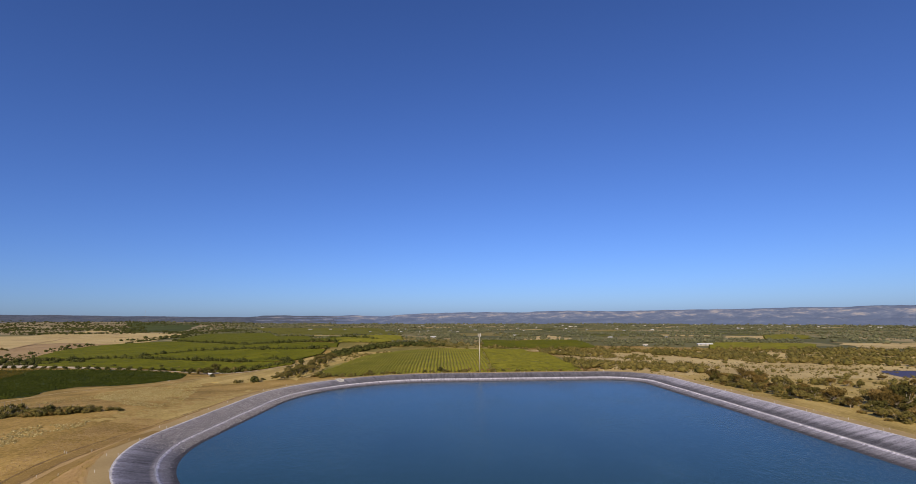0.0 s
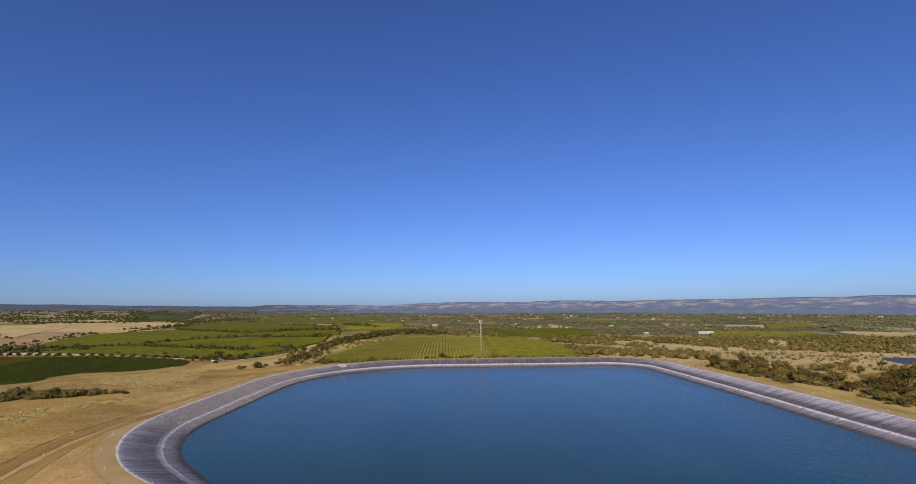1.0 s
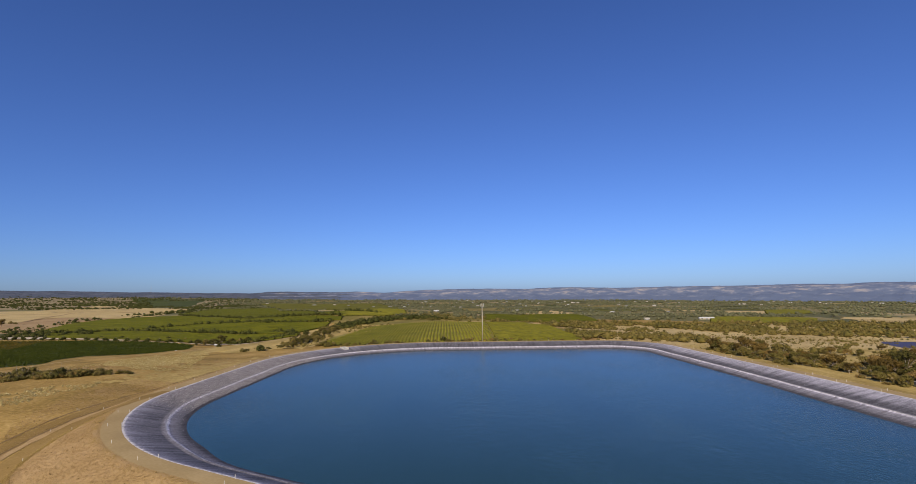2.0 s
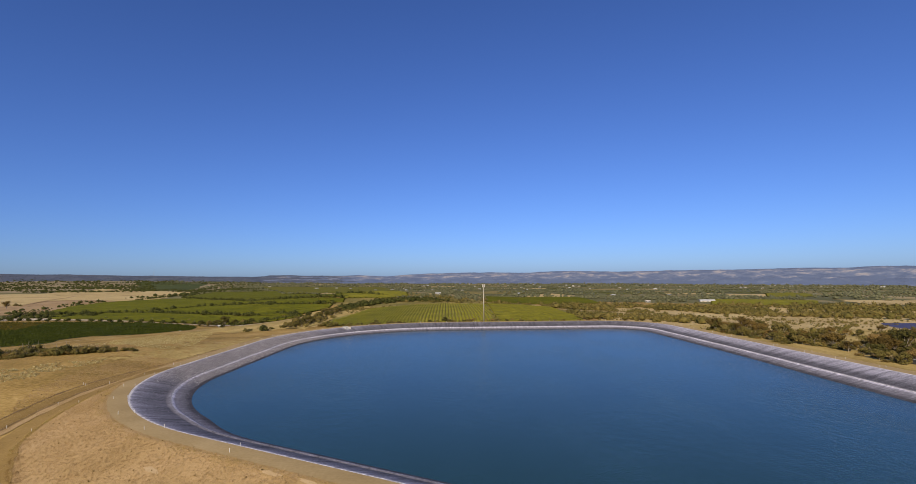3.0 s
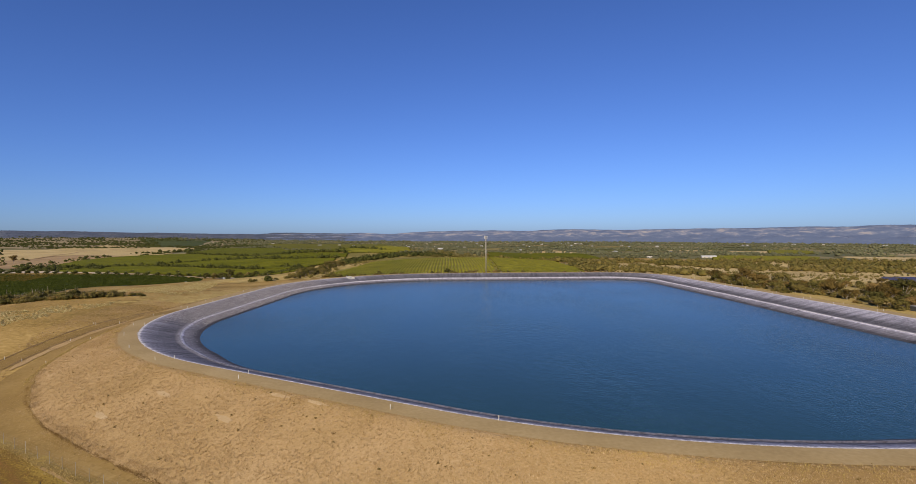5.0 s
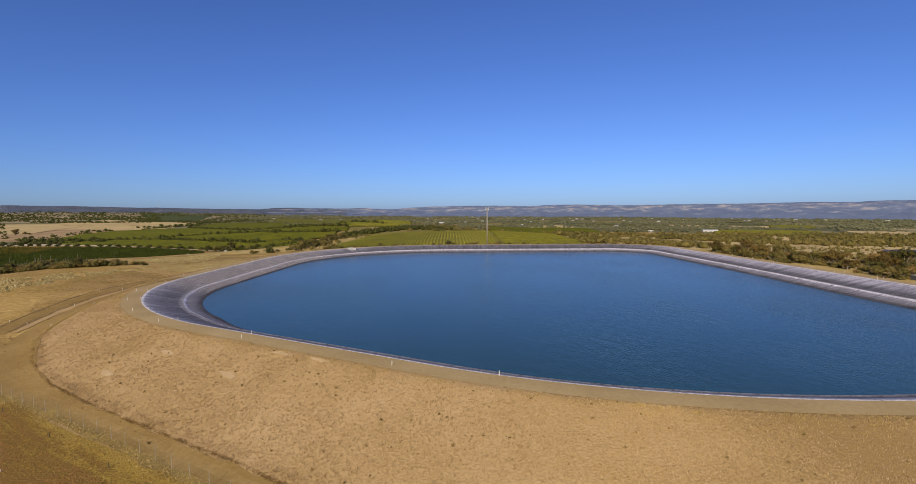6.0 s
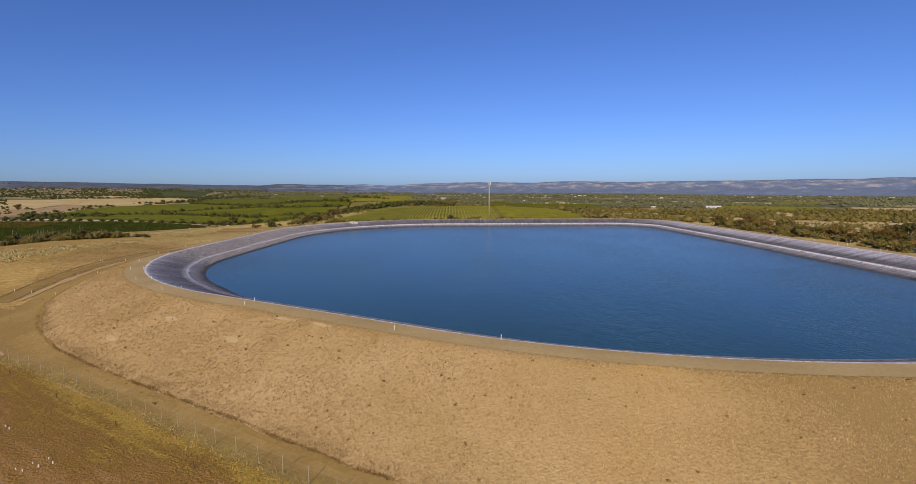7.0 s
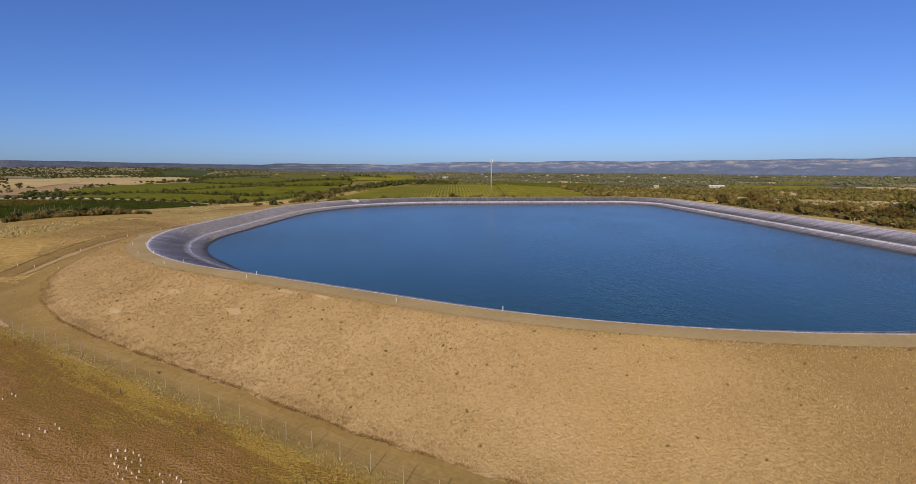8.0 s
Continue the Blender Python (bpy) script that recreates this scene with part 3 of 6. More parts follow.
def ribbon(name, way, width, mat, lift, label, category, wobble=0.25, step=1.5):
    """A track along a line of plan points, lying on the ground."""
    way = np.array(way, float)
    along = np.r_[0, np.cumsum(np.linalg.norm(np.diff(way, axis=0), axis=1))]
    at = np.linspace(0, along[-1], max(8, int(along[-1] / step)))
    p = np.stack([np.interp(at, along, way[:, k]) for k in (0, 1)], 1)
    for _ in range(12):
        p[1:-1] = (p[:-2] + 2 * p[1:-1] + p[2:]) / 4
    d = np.gradient(p, axis=0)
    d /= np.linalg.norm(d, axis=1)[:, None]
    nrm = np.stack([d[:, 1], -d[:, 0]], 1)
    rows = []
    wid = np.interp(at, along, np.broadcast_to(width, len(way)))
    for k in np.linspace(-0.5, 0.5, 6):
        edge = wobble * np.sin(at * 0.7 + k * 9) * np.sin(at * 0.23 + 1) if abs(k) == 0.5 else 0
        q = p + nrm * (wid * k + edge)[:, None]
        rows.append(np.c_[q, height(q[:, 0], q[:, 1]) + lift])
    me = mesh_of(name, np.concatenate(rows), grid_faces(6, len(at)), mat, upward=True)
    return tagged(new(name, me), label, category, kind="structure")


# the far range closes the plain
az = np.radians(np.linspace(-62, 62, 420))
SKYLINE = [(-62, 104), (-42, 99), (-38, 91), (-34, 78), (-29, 66), (-24, 52), (-22.7, 45), (-20.5, 60), (-17, 50), (-13.5, 43), (-12, 51), (-8.5, 36), (-5, 57), (-1.7, 65), (3, 66), (7.3, 56), (9.5, 71), (13, 70), (16.6, 60), (20, 67), (28, 71), (32, 79), (34.5, 84), (36.3, 76), (38.5, 86), (50, 88), (62, 80)]  # compass degrees, metres
top = np.interp(np.degrees(az), *np.array(SKYLINE, float).T)
top = top - 24 * smooth(-10, -45, np.degrees(az)) - 10 * smooth(10, 45, np.degrees(az))
top = np.convolve(np.pad(top, 3, mode="edge"), np.ones(7) / 7, "valid")
rows = []
for k, v in enumerate(np.linspace(0, 1, 26)):
    r = 3950 + 850 * v
    x, y = r * np.sin(az), r * np.cos(az)
    base = natural(x, y) - 3
    rough = np.array([noise.fractal((a / 330, b / 330, 0.3), 0.9, 2.0, 5) for a, b in zip(x, y)])
    fine = np.array([noise.fractal((a / 90, 4.7, b / 90), 0.9, 2.0, 4) for a, b in zip(x, y)])
    spur = np.array([noise.fractal((a * 26, v * 1.3, 9.1), 0.8, 2.0, 4) for a in az])
    rise = 0.22 * smooth(0.0, 0.3, v) + 0.78 * smooth(0.12, 1, v)
    z = base * (1 - rise) + top * rise + spur * 18 * smooth(0.05, 0.4, v) * (1 - v) + (rough * 13 * v * (1 - 0.8 * v) + fine * (3 + 4 * (1 - v))) * smooth(0, 0.25, v)
    rows.append(np.c_[x, y, z])
HILL_ROWS = np.concatenate(rows)
rows.append(np.c_[4840 * np.sin(az), 4840 * np.cos(az), np.full(len(az), -60.0)])
cell_az = np.degrees(az)[np.tile(np.arange(len(az) - 1), len(rows) - 1)]
hill_slots = (cell_az + 5 * np.sin(np.arange(len(cell_az)) // (len(az) - 1) * 0.8) < -17).astype(int)
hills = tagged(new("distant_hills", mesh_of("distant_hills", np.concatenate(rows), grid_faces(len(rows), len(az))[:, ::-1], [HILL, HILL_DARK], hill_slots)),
               "low wooded hills with tan pastures along the horizon, blued by painted haze", "hills", kind="structure")


# ---- mast ----
def mast(x, y, z, h):
    thing = tagged(new("mast"), "slim pale mast with antennas behind the far bank", "mast")
    thing.matrix_basis = pose(x, y, z)
    bm = bmesh.new()
    tube(bm, (0, 0, -1), (0, 0, h), 0.38, 0.28, 12)
    part("pole", baked("pole", bm, STEEL, True), thing)
    bm = bmesh.new()
    box(bm, -0.5, -0.5, -0.6, 0.5, 0.5, 0.25, 0.05)
    part("footing", baked("footing", bm, CONCRETE), thing)
    for z in (h - 0.4, h - 1.6):
        bm = bmesh.new()
        tube(bm, (-0.85, 0, z), (0.85, 0, z), 0.06)
        part("crossbar", baked("crossbar", bm, STEEL), thing)
    for sx in (-0.8, 0.8):
        bm = bmesh.new()
        box(bm, sx - 0.14, -0.36, h - 2.0, sx + 0.14, -0.2, h + 0.1, 0.03)
        part("antenna_panel", baked("antenna_panel", bm, WHITE), thing)


mast(13.8, 348.0, float(height(13.8, 348.0)), 26.4)


# ---- tracks ----
toe_line = [(70.0, -1.0), (40.0, 16.5), (14.0, 31.2), (2.3, 37.8), (-12.2, 44.8), (-28.5, 54.2), (-52.9, 68.0), (-71.0, 78.8), (-81.6, 86.8), (-91.0, 97.6), (-101.0, 103.0), (-116.0, 108.0), (-150.0, 112.0)]
ribbon("toe_road", toe_line, [3.8, 3.8, 3.8, 3.9, 4.0, 4.2, 4.6, 5.4, 6.4, 7.6, 8.0, 6.0, 4.0], TRACK, 0.06, "packed earth road round the foot of the bank", "road")
ribbon("wheel_lane", [(70.0, -0.6), (40.0, 17.0), (14.0, 31.7), (2.6, 38.3), (-12.0, 45.3), (-28.2, 54.8), (-52.6, 68.5), (-70.8, 79.2), (-81.4, 87.2)], [1.1, 1.1, 1.1, 1.2, 1.2, 1.2, 1.3, 1.2, 0.3], LANE, 0.075, "pale dusty wheel lane along the earth road", "track", wobble=0.15)
ribbon("junction", [(-70.5, 78.9), (-82.6, 88.0), (-92.2, 99.0), (-98.6, 109.0), (-100.8, 117.0)], [4.4, 6.6, 8.0, 6.4, 4.5], TRACK, 0.08, "wide worn earth junction where the ramp meets the road", "road")
RAMP = [(-92.0, 99.0), (-96.5, 106.0), (-100.2, 114.0), (-102.8, 124.0), (-104.4, 134.5), (-104.8, 145.0), (-104.2, 155.0), (-102.6, 166.0), (-101.6, 176.0)]
ribbon("ramp_road", RAMP, [7.0, 6.2, 5.8, 5.6, 5.4, 5.4, 5.4, 4.4, 3.2], TRACK, 0.10,
       "packed earth ramp climbing to the crest of the bank", "road")
ribbon("wheel_track", [(-108.4, 112.0), (-110.6, 119.0), (-111.6, 131.0), (-111.8, 146.0), (-110.2, 164.0), (-108.6, 184.0), (-108.8, 228.0), (-104.0, 268.0), (-86.0, 312.0)], [4.0, 3.4, 3.0, 3.0, 2.8, 2.6, 2.4, 2.4, 2.0], TRACK, 0.07,
       "dusty wheel track beside the bank", "track")
ribbon("straw_strip", [(-104.9, 113.5), (-106.7, 120.0), (-107.9, 132.0), (-108.2, 145.0), (-106.9, 158.0), (-104.8, 170.0)], [1.0, 1.7, 1.9, 1.7, 1.4, 0.6], SLOPE_GRASS, 0.13, "pale strip of straw between ramp and wheel track", "verge", wobble=0.3)
ribbon("rut", [(-106.9, 114.0), (-108.2, 119.0), (-109.4, 131.0), (-109.7, 146.0), (-108.0, 160.0), (-106.0, 174.0), (-106.4, 200.0), (-106.6, 228.0), (-102.0, 266.0)], [0.3, 0.6, 0.7, 0.6, 0.5, 0.4, 0.35, 0.35, 0.3], RUT, 0.085, "narrow dark rut in the dry grass", "track")
ribbon("rut", [(-111.0, 113.0), (-113.0, 119.0), (-114.2, 131.0), (-114.6, 146.0), (-112.8, 166.0), (-110.8, 186.0), (-111.2, 228.0), (-106.5, 268.0)], 0.5, RUT, 0.085, "narrow dark rut in the dry grass", "track")
ribbon("fence_verge", [(60.0, 2.2), (14.0, 27.8), (-9.0, 40.8), (-25.2, 50.0), (-47.2, 63.0), (-62.0, 71.4), (-77.8, 79.6)], 1.5, VERGE, 0.07, "weedy strip under the fence", "verge", wobble=0.4)


def natural_patch(name, corners, mat, lift, label, category, n=24, m=24, wavy=9.0):
    """A four-cornered piece of ground cover that lies on the land."""
    a, b, c, d = (np.array(p, float) for p in corners)
    u, v = np.meshgrid(np.linspace(0, 1, n), np.linspace(0, 1, m), indexing="ij")
    edge = np.minimum(np.minimum(u, 1 - u), np.minimum(v, 1 - v))[..., None]
    p = a * ((1 - u) * (1 - v))[..., None] + b * (u * (1 - v))[..., None] + c * (u * v)[..., None] + d * ((1 - u) * v)[..., None]
    size = min(np.linalg.norm(c - a) * 0.02, wavy)
    p = p + np.where(edge < 1e-6, 1, 0) * size * np.stack([np.sin(v * 17 + u * 9), np.cos(u * 15 + v * 11)], -1)
    z = height(p[..., 0], p[..., 1]) + lift
    me = mesh_of(name, np.c_[p.reshape(-1, 2), z.ravel()], grid_faces(n, m), mat, upward=True)
    return tagged(new(name, me), label, category, kind="structure")


def outline_patch(name, outline, mat, lift, label, category, rings=14, step=12.0):
    """Ground cover inside a closed plan line, in rings round its middle."""
    p = np.array(outline, float)
    q = np.r_[p, p[:1]]
    along = np.r_[0, np.cumsum(np.linalg.norm(np.diff(q, axis=0), axis=1))]
    at = np.linspace(0, along[-1], max(24, int(along[-1] / step)), endpoint=False)
    edge = np.stack([np.interp(at, along, q[:, k]) for k in (0, 1)], 1)
    mid = edge.mean(0)
    rows = [mid + (edge - mid) * k for k in np.linspace(0.02, 1, rings)]
    xy = np.concatenate(rows)
    me = mesh_of(name, np.c_[xy, height(xy[:, 0], xy[:, 1]) + lift], grid_faces(rings, len(at), closed=True), mat, upward=True)
    return tagged(new(name, me), label, category, kind="structure")


natural_patch("stubble_field", [(-130.0, 20.0), (20.0, -40.0), (20.0, 24.5), (-88.0, 84.6)], FIELD, 0.05, "brown stubble field beyond the fence", "field", 70, 60, 0.3)
BARE_SPOTS = ((-37.6, 76.7, 1.9, 1.1), (-53.3, 87.2, 2.2, 1.0), (-61.2, 82.7, 1.9, 1.2), (-31.0, 81.5, 2.6, 0.8), (-23.5, 77.6, 2.2, 0.7))


def off_bare(p):
    """Which plan points lie off the bare patches."""
    return np.all([np.hypot(p[:, 0] - x, p[:, 1] - y) > 0.40 * (a + b) + 0.5 * np.sin(p[:, 0] * 5) * np.sin(p[:, 1] * 4) for x, y, a, b in BARE_SPOTS], axis=0)


for cx, cy, rx, ry in BARE_SPOTS:
    a = np.linspace(0, 2 * math.pi, 20, endpoint=False)
    lump = 1 + 0.12 * np.sin(3 * a + cx) + 0.12 * np.sin(5 * a + cy)
    x, y = cx + rx * lump * np.cos(a) * 0.87 - ry * lump * np.sin(a) * 0.49, cy + rx * lump * -0.49 * np.cos(a) + ry * lump * np.sin(a) * 0.87
    xs, ys = np.r_[cx, x], np.r_[cy, y]
    me = mesh_of("bare_patch", np.c_[xs, ys, height(xs, ys) + 0.06], [(0, 1 + k, 1 + (k + 1) % 20) for k in range(20)], BARE)
    tagged(new("bare_patch", me), "bare pale patch in the dry grass of the bank", "bare ground", kind="structure")


# ---- posts along the crest ----
def guide_post():
    thing = tagged(new("guide_post"), "white-painted timber guide post beside the crest track", "post", "guide posts along the crest track")
    bm = bmesh.new()
    box(bm, -0.038, -0.038, -0.35, 0.038, 0.038, 0.76, 0.008)
    post = part("post", baked("post", bm, WHITE), thing)
    bm = bmesh.new()
    tube(bm, (0, 0, 0.76), (0, 0, 0.80), 0.036, 0.015, 8)
    part("cap", baked("cap", bm, WHITE), post)
    return thing


length = np.linalg.norm(np.diff(np.r_[CREST, CREST[:1]], axis=0), axis=1).mean()


def on_crest(x, y):
    return int(((CREST - (x, y)) ** 2).sum(1).argmin())


first = guide_post()
pairs = int(len(CREST) * length / 17.3)
start = on_crest(-40.9, 93.0)
posts = [(start + int(round(k * 17.3 / length)), s) for k in range(pairs) for s in (0.45, 3.4) if k != 1 and (k, s) not in ((2, 0.45), (3, 3.4))]
for k, (i, s) in enumerate(posts):
    i = (i + random.randint(-1, 1)) % len(CREST)
    p = CREST[i] + CREST_OUT[i] * s
    if p[0] > 12 and p[1] < 90:
        continue
    m = pose(p[0], p[1], float(height(p[0], p[1], np.array(s))), random.uniform(-3, 3), random.uniform(-3, 3), random.uniform(0, 90))
    if k:
        copy_thing(first, m)
    else:
        first.matrix_basis = m
for x, y in ((-108.1, 135.4), (-101.3, 133.7), (-108.2, 155.0), (-107.4, 119.6), (-97.8, 115.2), (-112.6, 120.6), (-113.4, 152.0), (-114.3, 152.4)):
    copy_thing(first, pose(x, y, float(height(x, y)), 1, -1, 20))


# ---- wire fence at the foot of the bank ----
def fence():
    thing = tagged(new("wire_fence"), "galvanised wire mesh fence on thin steel posts", "fence")
    line = np.array([(60.0, 2.5), (14.0, 28.2), (-9.5, 41.4), (-22.2, 48.6), (-34.7, 55.9), (-47.2, 63.5), (-62.0, 71.4), (-77.8, 79.6), (-98.0, 89.5)])
    along = np.r_[0, np.cumsum(np.linalg.norm(np.diff(line, axis=0), axis=1))]
    at = np.arange(0, along[-1], 3.6)
    p = np.stack([np.interp(at, along, line[:, k]) for k in (0, 1)], 1)
    z = height(p[:, 0], p[:, 1])
    bm = bmesh.new()
    tube(bm, (0, 0, -0.4), (0, 0, 1.82), 0.03, 0.03, 8)
    tube(bm, (0, 0, 1.82), (0, 0, 1.86), 0.045, 0.03, 8)
    post = baked("fence_post", bm, STEEL)
    for (x, y), h in zip(p, z):
        part("fence_post", post, thing, at=pose(x, y, h, random.uniform(-1.5, 1.5), random.uniform(-1.5, 1.5), 0))
    for h in (0.08, 0.45, 0.9, 1.35, 1.75):
        bm = bmesh.new()
        for a, b, za, zb in zip(p, p[1:], z, z[1:]):
            tube(bm, (a[0], a[1], za + h), (b[0], b[1], zb + h), 0.003, 0.003, 4)
        part("wire", baked("wire", bm, STEEL), thing)
    mesh_wires = []
    for a, b, za, zb in zip(p, p[1:], z, z[1:]):
        for k in np.arange(0, 1, 0.075):
            q = a + (b - a) * k
            h = za + (zb - za) * k
            mesh_wires.append((q[0], q[1], h))
    bm = bmesh.new()
    for x, y, h in mesh_wires:
        tube(bm, (x, y, h + 0.08), (x, y, h + 1.75), 0.0014, 0.0014, 3)
    tagged(part("netting", baked("netting", bm, STEEL), thing), kind="stuff")


fence()
stake_at = [(-69.0, 73.1), (-55.1, 64.9), (-41.7, 57.2), (-27.8, 48.7), (-14.4, 41.1)]
bm = bmesh.new()
tube(bm, (0, 0, -0.2), (0, 0, 0.75), 0.06, 0.05, 7)
stake = baked("stake", bm, TIMBER)
for x, y in stake_at:
    ob = tagged(new("stake", stake), "short dark weathered timber stake in the stubble", "stake", "old stakes beyond the fence")
    ob.matrix_basis = pose(x, y - 1.2, float(height(x, y - 1.2)), 3, -2, 0)


# ---- plant guards ----
def plant_guard():
    thing = tagged(new("plant_guard"), "short white plastic plant guard standing in brown stubble", "plant guard", "plant guards in the stubble field")
    bm = bmesh.new()
    bmesh.ops.create_cone(bm, cap_ends=False, segments=9, radius1=0.078, radius2=0.072, depth=0.29, matrix=Matrix.Translation((0, 0, 0.14)))
    bmesh.ops.solidify(bm, geom=bm.faces[:], thickness=0.012)
    part("sleeve", baked("sleeve", bm, GUARD), thing)
    bm = bmesh.new()
    tube(bm, (0.09, 0, -0.15), (0.09, 0, 0.4), 0.012, 0.012, 5)
    part("cane", baked("cane", bm, TIMBER), thing)
    return thing


guards = [(-54.8, 54.7), (-54.8, 55.9), (-53.9, 55.4), (-45.9, 47.4), (-44.9, 47.1), (-45.0, 48.4), (-43.9, 47.8), (-44.0, 49.2), (-42.9, 48.4), (-34.0, 44.5), (-33.3, 44.5), (-32.3, 44.2),
          (-31.5, 43.8), (-34.1, 43.7), (-33.4, 43.4), (-32.4, 43.3), (-31.5, 42.8), (-30.8, 43.0), (-32.9, 42.5), (-30.3, 42.3), (-32.3, 42.1), (-31.4, 41.9), (-29.9, 41.4), (-31.6, 41.1),
          (-30.4, 41.2), (-29.6, 40.6), (-30.7, 40.4), (-28.2, 40.2), (-27.8, 41.0), (-26.8, 40.9), (-26.0, 40.5), (-25.3, 40.0), (-26.9, 40.0)]
first = plant_guard()
for k, (x, y) in enumerate(guards):
    m = pose(x, y, float(height(x, y)) + 0.04, random.uniform(-9, 9), random.uniform(-9, 9), random.uniform(0, 120)) @ Matrix.Scale(random.uniform(0.8, 1.2), 4)
    if k:
        copy_thing(first, m)
    else:
        first.matrix_basis = m


# ---- inlet on the far bank ----
inlet = tagged(new("concrete_inlet"), "pale concrete inlet slab let into the stone bank", "inlet")
i = on_crest(-68.4, 307.3)
ang = math.degrees(math.atan2(CREST_OUT[i][1], CREST_OUT[i][0]))
inlet.matrix_basis = pose(*(CREST[i] - CREST_OUT[i] * 1.7), -0.42, 0, 0, ang) @ Matrix.Diagonal((0.7, 0.62, 0.7, 1))
for name, dims in (("apron", (-3.6, -2.6, -0.5, 3.0, 2.6, 0.06)), ("headwall", (2.6, -3.0, -0.4, 3.1, 3.0, 1.3)), ("wing_wall", (-2.4, -3.0, -0.9, 2.7, -2.65, 0.75)), ("wing_wall", (-2.4, 2.65, -0.9, 2.7, 3.0, 0.75))):
    bm = bmesh.new()
    box(bm, *dims, 0.04)
    ob = part(name, baked(name, bm, CONCRETE), inlet)
    if name == "apron":
        ob.matrix_basis = pose(0, 0, 0, 0, -13.9, 0)


# ---- leaves and tufts ----
def tri_mesh(name, tris, mat):
    tris = np.asarray(tris, np.float32)
    n = len(tris)
    me = bpy.data.meshes.new(name)
    me.vertices.add(3 * n)
    me.vertices.foreach_set("co", tris.reshape(-1))
    me.loops.add(3 * n)
    me.loops.foreach_set("vertex_index", np.arange(3 * n, dtype=np.int32))
    me.polygons.add(n)
    me.polygons.foreach_set("loop_start", np.arange(0, 3 * n, 3, dtype=np.int32))
    me.materials.append(mat)
    me.update(calc_edges=True)
    return me


rng = np.random.default_rng(7)
ICO = bmesh.new()
bmesh.ops.create_icosphere(ICO, subdivisions=1, radius=1)
ICO_TRIS = np.array([[v.co[:] for v in f.verts] for f in ICO.faces])
ICO.free()


def leaf_cloud(centres, radii, per, leaf, core=0.78, up=0.25):
    """Clumps of loose leaves round a rough core. centres (n, 3), radii (n, 3); leaf: size against the clump."""
    centres, radii = np.asarray(centres, float), np.asarray(radii, float)
    n = len(centres)
    d = rng.normal(size=(n, per, 3))
    d[..., 2] += up
    d /= np.linalg.norm(d, axis=-1, keepdims=True)
    reach = rng.uniform(0.72, 1.12, (n, per, 1)) * (1 + 0.18 * np.sin(d[..., :1] * 5 + rng.uniform(0, 6, (n, 1, 1))))
    at = centres[:, None] + d * reach * radii[:, None]
    a = np.cross(d, rng.normal(size=d.shape))
    a /= np.linalg.norm(a, axis=-1, keepdims=True)
    b = np.cross(d, a) + d * rng.uniform(-0.7, 0.7, (n, per, 1))
    size = leaf * radii.mean(1)[:, None, None] * rng.uniform(0.6, 1.3, (n, per, 1))
    leaves = np.stack([at - a * size * 0.6, at + a * size * 0.6, at + b * size * 1.1], 2).reshape(-1, 3, 3)
    if not core:
        return leaves
    lump = rng.uniform(0.8, 1.15, (n, 1, 1, 1))
    mid = (ICO_TRIS[None] * core * lump * (1 + 0.12 * np.sin(ICO_TRIS[None] * 7 + rng.uniform(0, 6, (n, 1, 1, 1))))) * radii[:, None, None] + centres[:, None, None]
    return np.concatenate([leaves, mid.reshape(-1, 3, 3)])


def inside(poly, x, y):
    poly = np.asarray(poly, float)
    odd = np.zeros(np.shape(x), bool)
    for (x0, y0), (x1, y1) in zip(poly, np.roll(poly, -1, 0)):
        odd ^= ((y0 > y) != (y1 > y)) & (x < (x1 - x0) * (y - y0) / (y1 - y0 + 1e-12) + x0)
    return odd


OPEN_FIELDS = []


def scatter(poly, gap, patchy=0.0, cell=60.0, seed=0):
    """Points of uneven spacing inside a plan polygon; patchy: the share left open, in drifts."""
    poly = np.asarray(poly, float)
    (x0, y0), (x1, y1) = poly.min(0), poly.max(0)
    n = int((x1 - x0) * (y1 - y0) / gap ** 2)
    x, y = rng.uniform(x0, x1, n), rng.uniform(y0, y1, n)
    keep = inside(poly, x, y)
    x, y = x[keep], y[keep]
    if patchy:
        free = ~np.any([inside(f, x, y) for f in OPEN_FIELDS], axis=0)
        x, y = x[free], y[free]
        v = np.array([noise.noise((a / cell, b / cell, seed)) for a, b in zip(x, y)]) + rng.uniform(-0.12, 0.12, len(x))
        keep = v > np.quantile(v, patchy)
        x, y = x[keep], y[keep]
    return x, y


# ---- vineyards and fields ----
def clip_row(poly, origin, way):
    """The stretch of a straight row that lies inside a plan polygon."""
    hits = []
    for p, q in zip(poly, np.roll(poly, -1, 0)):
        e = q - p
        den = way[0] * e[1] - way[1] * e[0]
        if abs(den) < 1e-9:
            continue
        o = p - origin
        t, u = (o[0] * e[1] - o[1] * e[0]) / den, (o[0] * way[1] - o[1] * way[0]) / den
        if 0 <= u < 1:
            hits.append(t)
    return (min(hits), max(hits)) if len(hits) > 1 else None


